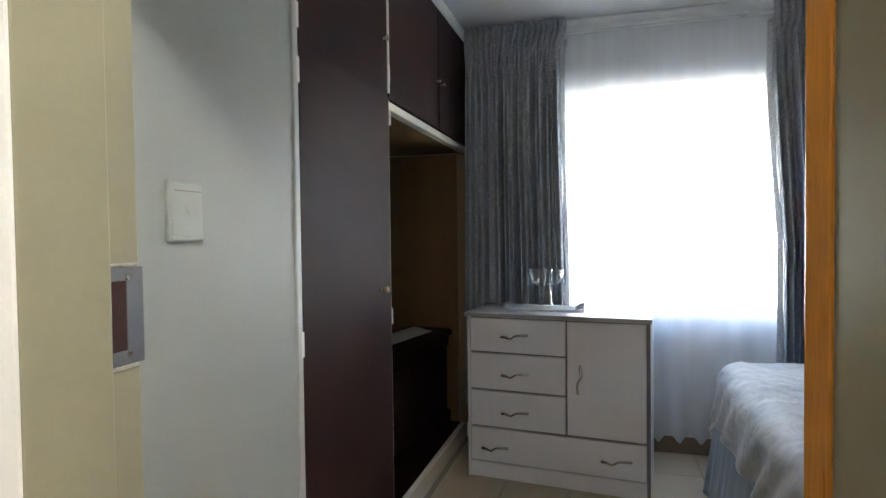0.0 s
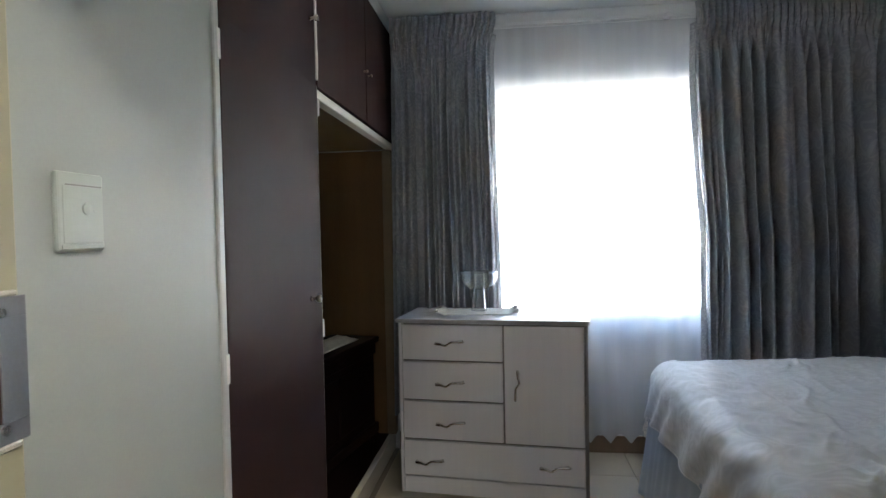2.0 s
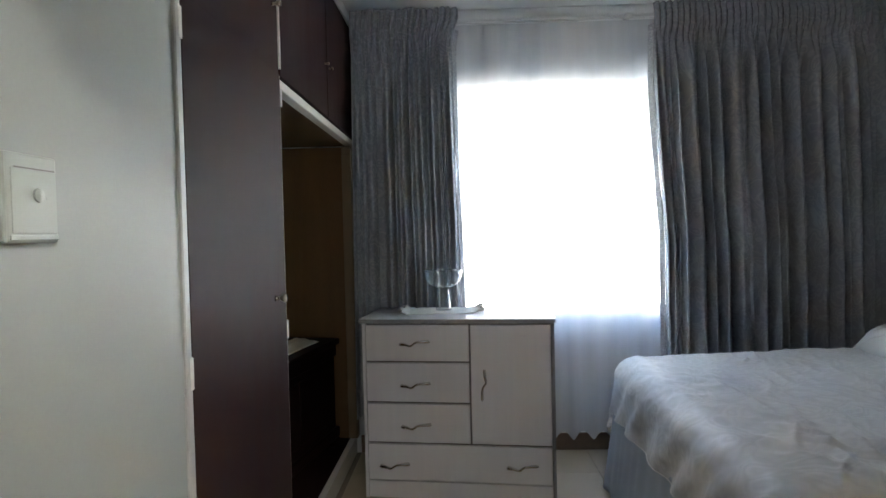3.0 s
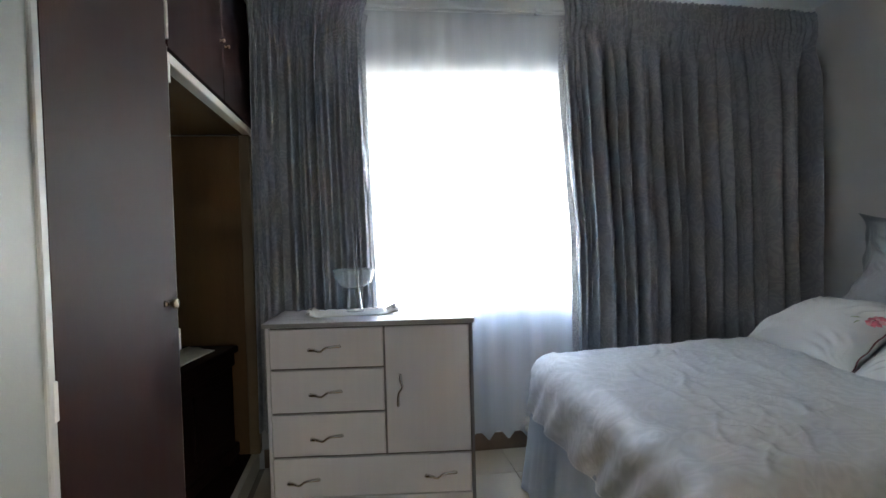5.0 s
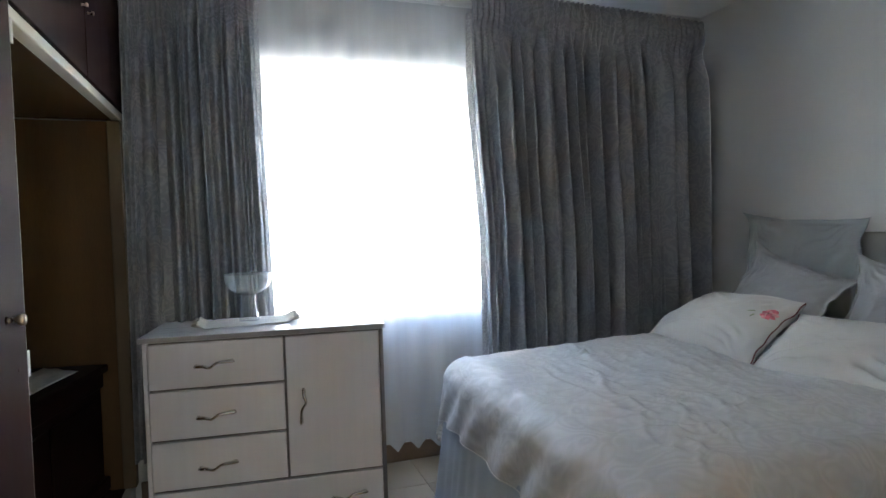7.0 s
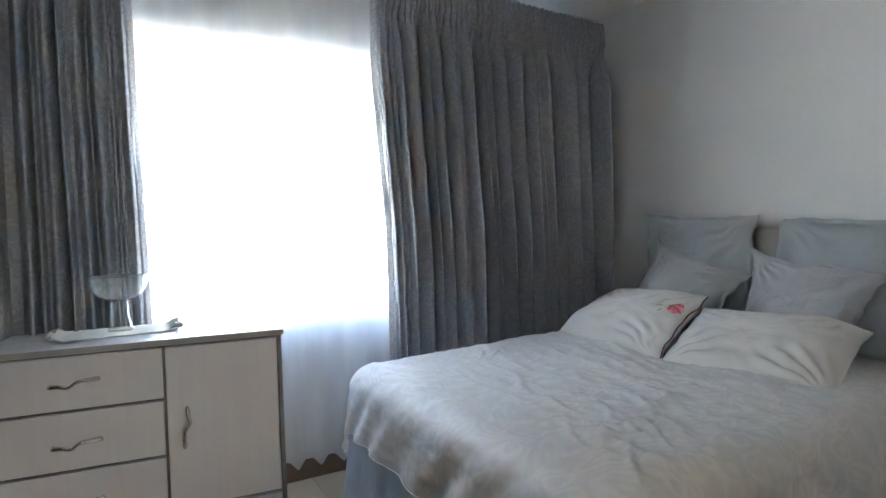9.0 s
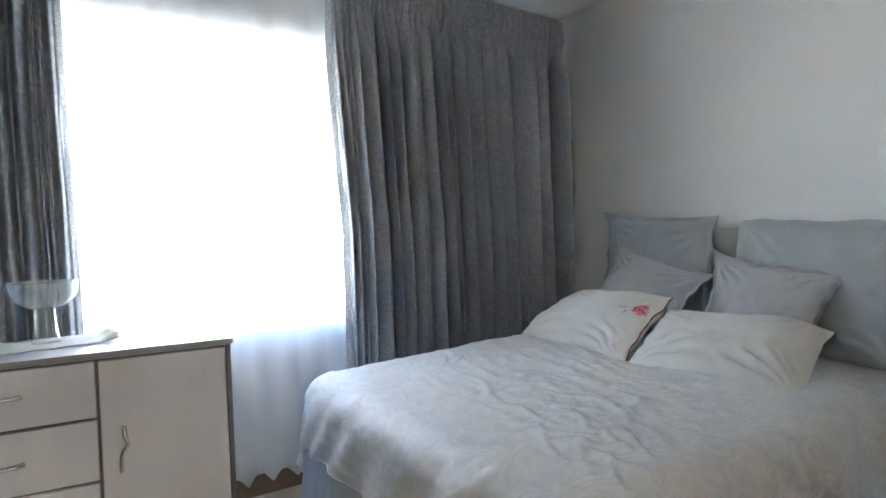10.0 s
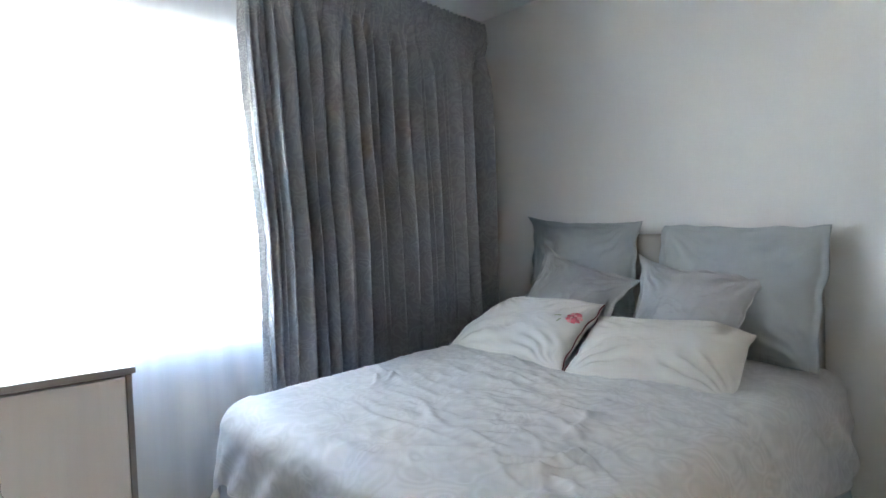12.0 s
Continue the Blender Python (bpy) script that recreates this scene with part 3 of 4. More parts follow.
    solid(hem, 0.002)
    return c


def bend(z):
    return 0.665 + 0.055 * min(1.0, max(0.0, (2.15 - z) / 0.9)) ** 1.2


curtain("curtain", lambda z: -1.022 - 0.02 * (2.5 - z) / 2.2, lambda z: -0.432 + 0.012 * math.sin(z * 2.2) + 0.032 * min(1.0, max(0.0, (z - 2.33) / 0.16)) ** 2, 0.26, lambda u: 2.552 - 0.004 * math.sin(u * 20), 3.272, 12, 3,
        "grey damask curtain with pencil pleats beside the wardrobe", 1, 0.050)
curtain("curtain", bend, lambda z: 2.225 + 0.035 * (2.5 - z) / 2.2, 0.26, lambda u: 2.540 - 0.045 * u * u, 3.255, 21, 8,
        "wide grey damask curtain with pencil pleats behind the bed", -1, 0.068)


def net_curtain():
    """White voile with fine gathers and a scalloped hem."""
    def place(u, v):
        x = -0.80 + 1.75 * u
        hem = 0.090 + 0.052 * abs(math.sin(math.pi * (x + 0.02) / 0.115)) ** 1.5
        top = 2.482
        z = top + (hem - top) * v
        k = 0.35 + 0.65 * min(1, v * 1.6)
        ph = x * 58 + 1.6 * math.sin(x * 7 + 0.5) + 0.25 * math.sin(z * 2)
        y = 3.348 + k * (0.004 * math.sin(ph) + 0.006 * math.sin(x * 23 + 1.0 + 0.3 * math.sin(z * 3)) + 0.004 * noise.noise((x * 12, z * 1.4, 3)))
        return (x + 0.003 * math.cos(ph), y, z)
    n = thing("net_curtain", (0.1, 3.348, 0.1), "sheer white net curtain with scalloped hem over the window", "net curtain")
    part("voile", sheet(420, 60, place), M_NET, n, smooth=True)
    part("heading", sheet(240, 3, lambda u, v: tuple(Vector(place(u, 0.022 * v)) + Vector((0, -0.002, 0)))), M_NET, n, smooth=True)


net_curtain()

# curtain track on a white batten, with brackets
track = thing("curtain_track", (0.6, YW, 2.5), "thin white curtain track on a painted batten", "curtain rail")
part("batten", boxes((-1.02, 2.26, YW - 0.024, YW - 0.002, 2.497, 2.545), bevel=0.002), M_WHITEWOOD, track)
part("rail", sweep([(x, 3.325, 2.492) for x in np.linspace(-1.0, 2.24, 24)], 0.006), M_WHITEWOOD, track, smooth=True)
part("net_wire", sweep([(x, 3.352, 2.484 - 0.003 * math.sin((x + 1) * 1.1)) for x in np.linspace(-0.9, 1.0, 24)], 0.0025, 6), M_STEEL, track, smooth=True)
for x in (-0.9, 0.55, 1.3, 2.1):
    part("bracket", boxes((x - 0.012, x + 0.012, 3.318, YW - 0.024, 2.494, 2.508), (x - 0.02, x + 0.02, 3.316, 3.332, 2.488, 2.512), bevel=0.002), M_WHITEWOOD, track)


# ---- built-in wardrobe ----
def wardrobe():
    w = thing("built_in_wardrobe", (XL - 0.3, 2.3, 0.0), "built-in wardrobe with dark brown doors and an open niche", "wardrobe")
    x0, xf = XL - 0.615, -1.039
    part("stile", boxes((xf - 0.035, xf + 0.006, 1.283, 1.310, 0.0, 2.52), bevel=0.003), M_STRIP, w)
    part("stile", boxes((xf - 0.035, xf - 0.017, 2.012, 2.034, 0.10, 2.52), bevel=0.002), M_CREAMWOOD, w)
    part("stile", boxes((-1.105, xf - 0.012, 3.386, YW - 0.002, 0.10, 1.823), bevel=0.003), M_STILE, w, "tan wooden stile")
    part("lintel", boxes((xf - 0.045, xf - 0.002, 2.036, YW - 0.002, 1.823, 1.858), bevel=0.003), M_CREAMWOOD, w, "cream painted rail")
    part("niche_side", boxes((x0, -1.106, 3.400, YW - 0.002, 0.10, 1.82)), M_TANBOARD, w)
    part("niche_side", boxes((x0, xf - 0.036, 2.014, 2.030, 0.10, 2.52)), M_TANBOARD, w)
    part("niche_top", boxes((x0, xf - 0.046, 2.031, 3.399, 1.826, 1.845)), M_TANBOARD, w)
    part("niche_back", boxes((x0, x0 + 0.012, 2.031, 3.399, 0.10, 1.825)), M_TANBOARD, w)
    # Niche floor borrows the chest's dark wood colour to imitate the shade there.
    part("niche_floor", boxes((x0, xf - 0.061, 1.27, YW - 0.002, 0.075, 0.10)), M_KIST, w, "niche floor with its shade put into a dark colour")
    part("plinth", boxes((xf - 0.060, xf - 0.026, 1.312, YW - 0.016, 0.0, 0.10), bevel=0.003), M_CREAMWOOD, w, "cream painted plinth")
    part("top_rail", boxes((xf - 0.035, xf - 0.004, 2.036, YW - 0.002, 2.497, 2.52)), M_WHITEWOOD, w)
    part("fascia", boxes((XL - 0.05, XL, 1.260, YW - 0.002, 2.521, ZC - 0.001)), M_WALL, w, "white filler above the doors")

    def knob(parent, x, y, z, s=1.0):
        part("knob", lathe([(0.0001, 0), (0.009 * s, 0.0005), (0.006 * s, 0.006 * s), (0.005 * s, 0.016 * s), (0.011 * s, 0.022 * s), (0.013 * s, 0.029 * s), (0.010 * s, 0.035 * s), (0.0001, 0.037 * s)], (x, y, z), 20, "x"), M_BRASS, parent, "round metal knob", True)

    def hinge(parent, y, z, h=0.075):
        part("hinge", boxes((xf + 0.0, xf + 0.007, y - 0.011, y + 0.006, z, z + h), bevel=0.0015), M_HINGE, parent, "white painted hinge")

    fx = xf + 0.006
    d1 = part("door", boxes((xf - 0.016, fx, 1.311, 2.021, 0.105, 1.8653)), M_DARKWOOD, w, "tall dark brown door")
    knob(d1, fx, 1.905, 1.10, 1.1)
    part("keyhole", lathe([(0.0001, 0), (0.006, 0.0003), (0.005, 0.0012), (0.0001, 0.0014)], (fx, 1.965, 0.975), 14, "x"), M_DARK, d1)
    part("door_lipping", boxes((xf - 0.016, fx - 0.001, 2.0215, 2.0255, 0.105, 1.862)), M_CREAMWOOD, d1, "pale worn edge strip")
    hinge(d1, 1.309, 1.752)
    hinge(d1, 1.309, 0.958)
    d2 = part("door", boxes((xf - 0.016, fx, 1.311, 2.010, 1.8655, 2.495)), M_DARKWOOD, w, "dark brown upper door")
    knob(d2, fx, 1.96, 2.085, 0.9)
    part("door_lipping", boxes((xf - 0.016, fx + 0.004, 2.0105, 2.0265, 1.885, 2.495)), M_CREAMWOOD, d2, "pale edge strip")
    hinge(d2, 1.309, 1.908)
    d3 = part("door", boxes((xf - 0.016, fx, 2.030, 2.758, 1.862, 2.495), bevel=0.002, seg=2), M_DARKWOOD, w, "dark brown upper door")
    d4 = part("door", boxes((xf - 0.016, fx, 2.762, YW - 0.004, 1.862, 2.495), bevel=0.002, seg=2), M_DARKWOOD, w, "dark brown upper door")
    knob(d3, fx, 2.718, 2.105, 0.62)
    knob(d4, fx, 2.802, 2.105, 0.62)
    hinge(d3, 2.034, 1.925)
    hinge(w.children[1], 2.036, 1.757, 0.06)
    hinge(w.children[1], 2.033, 0.944, 0.065)
    return w


wardrobe()


def kist():
    """Dark wooden chest standing in the niche, a little askew."""
    k = thing("blanket_chest", (-1.36, 2.92, 0.10), "old dark wooden chest standing in the wardrobe niche", "chest")
    m = pose(-1.322, 2.42, 0.10, 0, 0, -10.5)
    def add(name, bm, label="", mt=M_KIST):
        bm.transform(m)
        return part(name, bm, mt, k, label)
    L = 0.924
    add("lid", boxes((-0.30, 0.02, -0.0, L + 0.01, 0.575, 0.61), bevel=0.008, seg=2))
    add("body", boxes((-0.29, -0.01, 0.02, L - 0.01, 0.09, 0.574), bevel=0.004))
    add("frieze", boxes((-0.0095, 0.004, 0.02, L - 0.01, 0.51, 0.574), bevel=0.003))
    add("base_moulding", boxes((-0.295, 0.012, 0.01, L, 0.04, 0.10), bevel=0.008, seg=2))
    for y in (0.03, L - 0.09):
        add("foot", boxes((-0.06, 0.015, y, y + 0.08, 0.0, 0.04), bevel=0.006))
        add("foot", boxes((-0.29, -0.23, y, y + 0.08, 0.0, 0.04), bevel=0.006))
    for y in (0.06, 0.46):
        add("panel", boxes((-0.0095, 0.002, y, y + 0.38, 0.15, 0.47), bevel=0.004))
    def cl(u, v):
        p = m @ Vector((-0.22 + 0.185 * u, 0.02 + (0.85 - 0.10 * u) * v, 0.6125 + 0.006 * noise.noise((u * 4, v * 5, 1.0)) + 0.006))
        return tuple(p)
    c = single("table_cloth", sheet(16, 24, cl), M_LACE, "small white cloth laid on the dark chest", "cloth", smooth=True)
    solid(c, 0.003)


kist()


# ---- light switch ----
def light_switch():
    s = thing("light_switch", (XL, 0.828, 1.30), "white plastic light switch on the wall", "light switch")
    y0, y1, z0, z1 = 0.782, 0.884, 1.302, 1.429
    part("plate", boxes((XL + 0.001, XL + 0.0115, y0, y1, z0, z1), bevel=0.004, seg=2), M_SWITCH, s)
    part("cover", boxes((XL + 0.0116, XL + 0.0128, y0 + 0.010, y1 - 0.004, z0 + 0.014, z1 - 0.022), bevel=0.0005), M_SWITCH, s)
    part("rocker", lathe([(0.0001, 0), (0.0105, 0), (0.010, 0.003), (0.0001, 0.0042)], (XL + 0.0128, 0.842, 1.371), 20, "x"), M_SWITCH, s)
    part("seam", boxes((XL + 0.0121, XL + 0.0126, y0 + 0.016, y1 - 0.006, z1 - 0.0215, z1 - 0.0195)), M_EDGE, s, "thin shadow line")
    part("lower_lip", boxes((XL + 0.012, XL + 0.0145, y0 + 0.004, y1 - 0.004, z0 + 0.004, z0 + 0.012), bevel=0.001), M_SWITCH, s)


light_switch()


# ---- chest of drawers ----
def wavy_handle(parent, x, z, y, upright=False):
    """A twisted silver pull: broad end, two waves, slim end."""
    n = 26
    pts, rad = [], []
    for i in range(n):
        s = i / (n - 1)
        a = (s - 0.5) * 0.142
        b = 0.0065 * math.tanh((s - 0.5) * 8) - 0.0085 * math.exp(-((s - 0.38) / 0.12) ** 2)
        out = 0.006 + 0.018 * math.sin(math.pi * s) ** 0.6
        p = (x + a, y - out, z + b) if not upright else (x - b, y - out, z - a)
        pts.append(p)
        w = 0.0052 + 0.0050 * abs(math.cos(math.pi * s)) ** 3
        rad.append((w, 0.0055))
    h = part("handle", sweep(pts, rad, 8), M_SILVER, parent, "wavy satin silver handle", True)
    return h


def chest_of_drawers():
    c = thing("chest_of_drawers", (-0.45, 3.0, 0.0), "pale ash laminate chest of drawers with cupboard door", "chest of drawers")
    x0, x1, yf, yb = -0.914, 0.020, 2.806, 3.225
    part("top", boxes((-0.930, 0.030, 2.793, yb + 0.01, 0.866, 0.888), bevel=0.004, seg=2), M_CHESTTOP, c)
    part("edge_band", boxes((-0.9302, 0.0302, 2.7915, 2.7935, 0.868, 0.886)), M_TOPEDGE, c, "grey edge band")
    part("side", boxes((x0, x0 + 0.016, yf + 0.004, yb, 0.0, 0.8655), bevel=0.001), M_CHEST, c)
    part("side", boxes((x1 - 0.016, x1, yf + 0.004, yb, 0.0, 0.8655), bevel=0.001), M_CHEST, c)
    # The right front edge is dark grey, the left keeps the laminate colour.
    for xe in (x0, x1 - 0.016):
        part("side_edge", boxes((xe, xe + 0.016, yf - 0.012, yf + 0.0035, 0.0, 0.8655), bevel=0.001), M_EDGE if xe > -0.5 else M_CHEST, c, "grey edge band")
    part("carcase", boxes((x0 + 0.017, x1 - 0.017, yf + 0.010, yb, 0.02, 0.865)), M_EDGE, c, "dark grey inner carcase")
    part("plinth", boxes((x0 + 0.017, x1 - 0.017, yf - 0.006, yf + 0.009, 0.0, 0.083), bevel=0.0015), M_CHEST, c)
    xm = -0.383
    def front(name, a, b, z0, z1):
        return part(name, boxes((a, b, yf - 0.014, yf + 0.006, z0, z1), bevel=0.0025, seg=2), M_CHEST, c)
    for z0, z1, hz in ((0.682, 0.858, 0.773), (0.481, 0.672, 0.569), (0.281, 0.471, 0.367)):
        d = front("drawer", x0 + 0.019, xm - 0.005, z0, z1)
        wavy_handle(d, -0.651, hz, yf - 0.014)
    d = front("wide_drawer", x0 + 0.019, x1 - 0.019, 0.092, 0.270)
    wavy_handle(d, -0.762, 0.170, yf - 0.014)
    wavy_handle(d, -0.140, 0.180, yf - 0.014)
    d = front("cupboard_door", xm + 0.005, x1 - 0.019, 0.281, 0.858)
    wavy_handle(d, -0.318, 0.570, yf - 0.014, True)
    c.rotation_euler.z, c.location.x = radians(-6), c.location.x + 0.018
    return c


chest_of_drawers()


# ---- on the chest: runner and glass ----
def runner():
    def place(u, v):
        e = abs(2 * u - 1)
        ruff = max(0.0, (e - 0.80) / 0.2)
        x = -0.735 + 0.42 * u + 0.012 * math.sin(v * 40) * ruff
        y = 2.93 + 0.24 * v + 0.03 * u + 0.006 * math.sin(u * 30)
        z = 0.8915 + 0.001 + 0.003 * abs(noise.noise((u * 8, v * 6, 2))) + ruff * (0.010 + 0.012 * abs(math.sin(v * 24 + u * 9)))
        return (x, y, z)
    r = single("table_runner", sheet(70, 40, place), M_LACE, "small cream lace runner with frilled ends on the chest", "runner", smooth=True)
    solid(r, 0.0025)


runner()


def glass_bowl():
    g = thing("glass_bowl", (-0.516, 3.06, 0.897), "clear footed glass bowl standing on a lace runner", "glass bowl")
    c = (-0.516, 3.06, 0.8985)
    bowl = [(0.0001, 0.118), (0.03, 0.1185), (0.055, 0.126), (0.078, 0.145), (0.094, 0.172), (0.0985, 0.208), (0.1000, 0.2085), (0.1010, 0.207), (0.0965, 0.171), (0.080, 0.1425), (0.056, 0.1225), (0.03, 0.1145), (0.0001, 0.114)]
    part("bowl", lathe(bowl, c, 48), M_GLASS, g, smooth=True)
    stem = [(0.0001, 0.1135), (0.028, 0.1135), (0.029, 0.1), (0.033, 0.05), (0.042, 0.008), (0.043, 0.0), (0.0001, 0.0), (0.0001, 0.012), (0.036, 0.014), (0.029, 0.05), (0.0255, 0.098), (0.0001, 0.105)]
    part("rim", lathe([(0.0980, 0.2075), (0.0990, 0.2095), (0.1010, 0.2095), (0.1020, 0.2075), (0.1010, 0.2055), (0.0990, 0.2055)], c, 48), M_RIMGLASS, g, smooth=True)
    part("stem", lathe(stem[:7], c, 40), M_GLASS, g, smooth=True)


glass_bowl()


# ---- bed ----
BX0, BX1, BY0, BY1 = 0.335, 2.285, 1.44, 2.90


def bed():
    b = thing("bed", ((BX0 + BX1) / 2, (BY0 + BY1) / 2, 0.0), "double bed with blue-grey gathered valance and padded headboard", "bed")
    part("base", boxes((BX0 + 0.03, BX1 - 0.06, BY0 + 0.03, BY1 - 0.03, 0.06, 0.36), bevel=0.015, seg=2), M_GREY, b)
    part("mattress", boxes((BX0 + 0.01, BX1 - 0.06, BY0 + 0.01, BY1 - 0.01, 0.361, 0.615), bevel=0.05, seg=4), M_CREAM, b, smooth=True)
    for x in (BX0 + 0.1, BX1 - 0.16):
        for y in (BY0 + 0.1, BY1 - 0.1):
            part("leg", lathe([(0.0001, 0), (0.022, 0), (0.028, 0.06), (0.0001, 0.06)], (x, y, 0.0), 14), M_DARKWOOD, b)
    part("headboard", boxes((BX1 - 0.055, BX1 + 0.018, BY0 + 0.06, BY1 - 0.06, 0.15, 1.205), bevel=0.025, seg=3), M_PADDED, b, "taupe padded headboard", smooth=True)
    # gathered valance round three sides
    per = [(BX1 - 0.08, BY1 + 0.0), (BX0, BY1 + 0.0), (BX0, BY0), (BX1 - 0.08, BY0)]
    seglen = [abs(per[0][0] - per[1][0]), abs(per[1][1] - per[2][1]), abs(per[2][0] - per[3][0])]
    total = sum(seglen)
    nrm = [(0, 1), (-1, 0), (0, -1)]
    def place(u, v):
        d = u * total
        i = 0
        while i < 2 and d > seglen[i]:
            d -= seglen[i]
            i += 1
        f = d / seglen[i]
        x = per[i][0] + (per[i + 1][0] - per[i][0]) * f
        y = per[i][1] + (per[i + 1][1] - per[i][1]) * f
        s = u * total
        wave = 0.5 * math.sin(s * 62 + 2 * math.sin(s * 9)) + 0.5 * math.sin(s * 27 + 1)
        off = 0.006 + 0.05 * v + 0.012 * v * wave
        return (x + nrm[i][0] * off, y + nrm[i][1] * off, 0.42 - 0.405 * v)
    sk = part("valance", sheet(420, 14, place), M_SKIRTCLOTH, b, "blue-grey gathered cloth valance", smooth=True)
    solid(sk, 0.002)


bed()


def duvet():
    """A thick quilt over the bed: rounded edges, hanging sides, creases."""
    x0, x1, y0, y1 = BX0 + 0.10, BX1 - 0.03, BY0 + 0.085, BY1 - 0.03
    r = 0.10
    hang_foot, hang_near, hang_far = 0.34, 0.46, 0.34

    def crease(x, y, cx, cy, ang, ln, wd, h):
        c, s = math.cos(ang), math.sin(ang)
        a, b = (x - cx) * c + (y - cy) * s, -(x - cx) * s + (y - cy) * c
        b += 0.02 * math.sin(a * 14 + cx * 9)
        return h * math.exp(-(b / wd) ** 2) * math.exp(-(a / ln) ** 4)

    rs = random.Random(12)
    folds = []
    for i in range(13):      # long soft pulls running across the bed
        folds.append((0.62 + 0.075 * i + rs.uniform(-0.03, 0.03), rs.uniform(2.0, 2.6), rs.uniform(1.2, 1.75), rs.uniform(0.14, 0.34), rs.uniform(0.016, 0.032), rs.uniform(0.005, 0.011)))
    for i in range(20):      # a knot of sharp creases near the middle
        folds.append((rs.uniform(0.58, 0.98), rs.uniform(1.55, 2.08), rs.choice((1.1, 1.3, 1.75, 2.3, 2.45, 0.1)) + rs.uniform(-0.15, 0.15), rs.uniform(0.05, 0.14), rs.uniform(0.008, 0.015), rs.uniform(0.006, 0.012)))
    for i in range(8):       # a pucker at the far edge
        folds.append((0.88 + rs.uniform(-0.08, 0.14), 2.74 + rs.uniform(-0.10, 0.06), rs.uniform(0.6, 1.5), rs.uniform(0.03, 0.07), rs.uniform(0.006, 0.011), rs.uniform(0.005, 0.010)))
    for i in range(46):
        folds.append((rs.uniform(0.5, 1.75), rs.uniform(1.5, 2.8), rs.uniform(0.9, 2.3), rs.uniform(0.04, 0.12), rs.uniform(0.008, 0.016), rs.uniform(0.002, 0.005)))

    def place(u, v):
        a = -hang_foot + (x1 - x0 + hang_foot) * u
        b = -hang_near + (y1 - y0 + hang_near + hang_far) * v
        px, py = x0 + a, y0 + b
        dx = max(0.0, -a)
        dy = max(0.0, -b) if b < 0 else max(0.0, b - (y1 - y0))
        sy = -1 if b < 0 else 1
        d = (dx ** 2.6 + dy ** 2.6) ** (1 / 2.6)
        cx, cy = min(max(px, x0), x1), min(max(py, y0), y1)
        ztop = 0.655 + 0.018 * (cy - y0) / (y1 - y0) + 0.020 * math.sin(math.pi * min(1, max(0, (cx - x0) / (x1 - x0)))) - 0.012 * math.exp(-((cy - y0) / 0.2) ** 2)
        wr = 0.014 * noise.noise((px * 2.2, py * 2.6, 1.0)) + 0.007 * noise.noise((px * 5.5 + py * 2, py * 4.5, 5.0)) + 0.0046 * noise.noise((px * 13, py * 15, 9.0)) + 0.0026 * noise.noise((px * 27, py * 25, 3.0))
        bent = 0.35 * noise.noise((px * 3, py * 3, 6.0))
        wr += 0.0045 * max(0.0, 1 - 3.4 * abs(noise.noise((px * 6.5 + bent, py * 2.3 + bent, 2.0)))) ** 2 + 0.0022 * max(0.0, 1 - 3.4 * abs(noise.noise((px * 10 + py * 4 + bent, py * 6 - px * 3, 7.0)))) ** 2
        for f in folds:
            if abs(px - f[0]) < 0.42 and abs(py - f[1]) < 0.42:
                wr += 0.8 * crease(px, py, *f)
        if d <= 0:
            return (px, py, ztop + wr)
        ex, ey = -dx / d, sy * dy / d
        nn = math.hypot(ex, ey)
        ex, ey = ex / nn, ey / nn
        ang = min(d / r, math.pi / 2)
        out = r * math.sin(ang)
        down = r * (1 - math.cos(ang)) + max(0.0, d - r * math.pi / 2)
        s = px * 1.0 + py * 1.3
        rip = 0.012 * math.sin(s * 21 + 1.5 * math.sin(s * 5)) + 0.012 * noise.noise((s * 5, down * 4, 2.0))
        out += min(1.0, down / 0.25) * (0.02 + rip) + 0.03 * down
        k = 1 - min(1.0, d / 0.12)
        out += 0.007 * noise.noise((px * 4, py * 4, down * 4)) + 0.006 * noise.noise((px * 11, py * 11, down * 7)) + 0.003 * noise.noise((px * 26, py * 26, down * 13))
        return (cx + ex * out, cy + ey * out, ztop - down + wr * k)

    d = thing("duvet", ((x0 + x1) / 2, (y0 + y1) / 2, 0.62), "rumpled pale grey damask duvet spread over the bed", "duvet")
    solid(part("cover", sheet(330, 300, place), M_DUVET, d, smooth=True), 0.02, -1.0)
    part("sewn_edge", sweep([place(0.0, v) for v in np.linspace(0.02, 0.98, 160)], 0.0025, 6), M_DUVET, d, smooth=True)
    part("sewn_edge", sweep([place(u, 0.0) for u in np.linspace(0.02, 0.98, 160)], 0.0025, 6), M_DUVET, d, smooth=True)
    solid(part("corner_frill", sheet(40, 6, lambda u, v: tuple(Vector(place(0.0, 0.93 + 0.065 * u)) + Vector((-0.012 * v * math.sin(u * 30), 0.02 * v * math.cos(u * 23), -0.035 * v)))), M_LACE, d, "pale frilled corner", smooth=True), 0.002)


duvet()


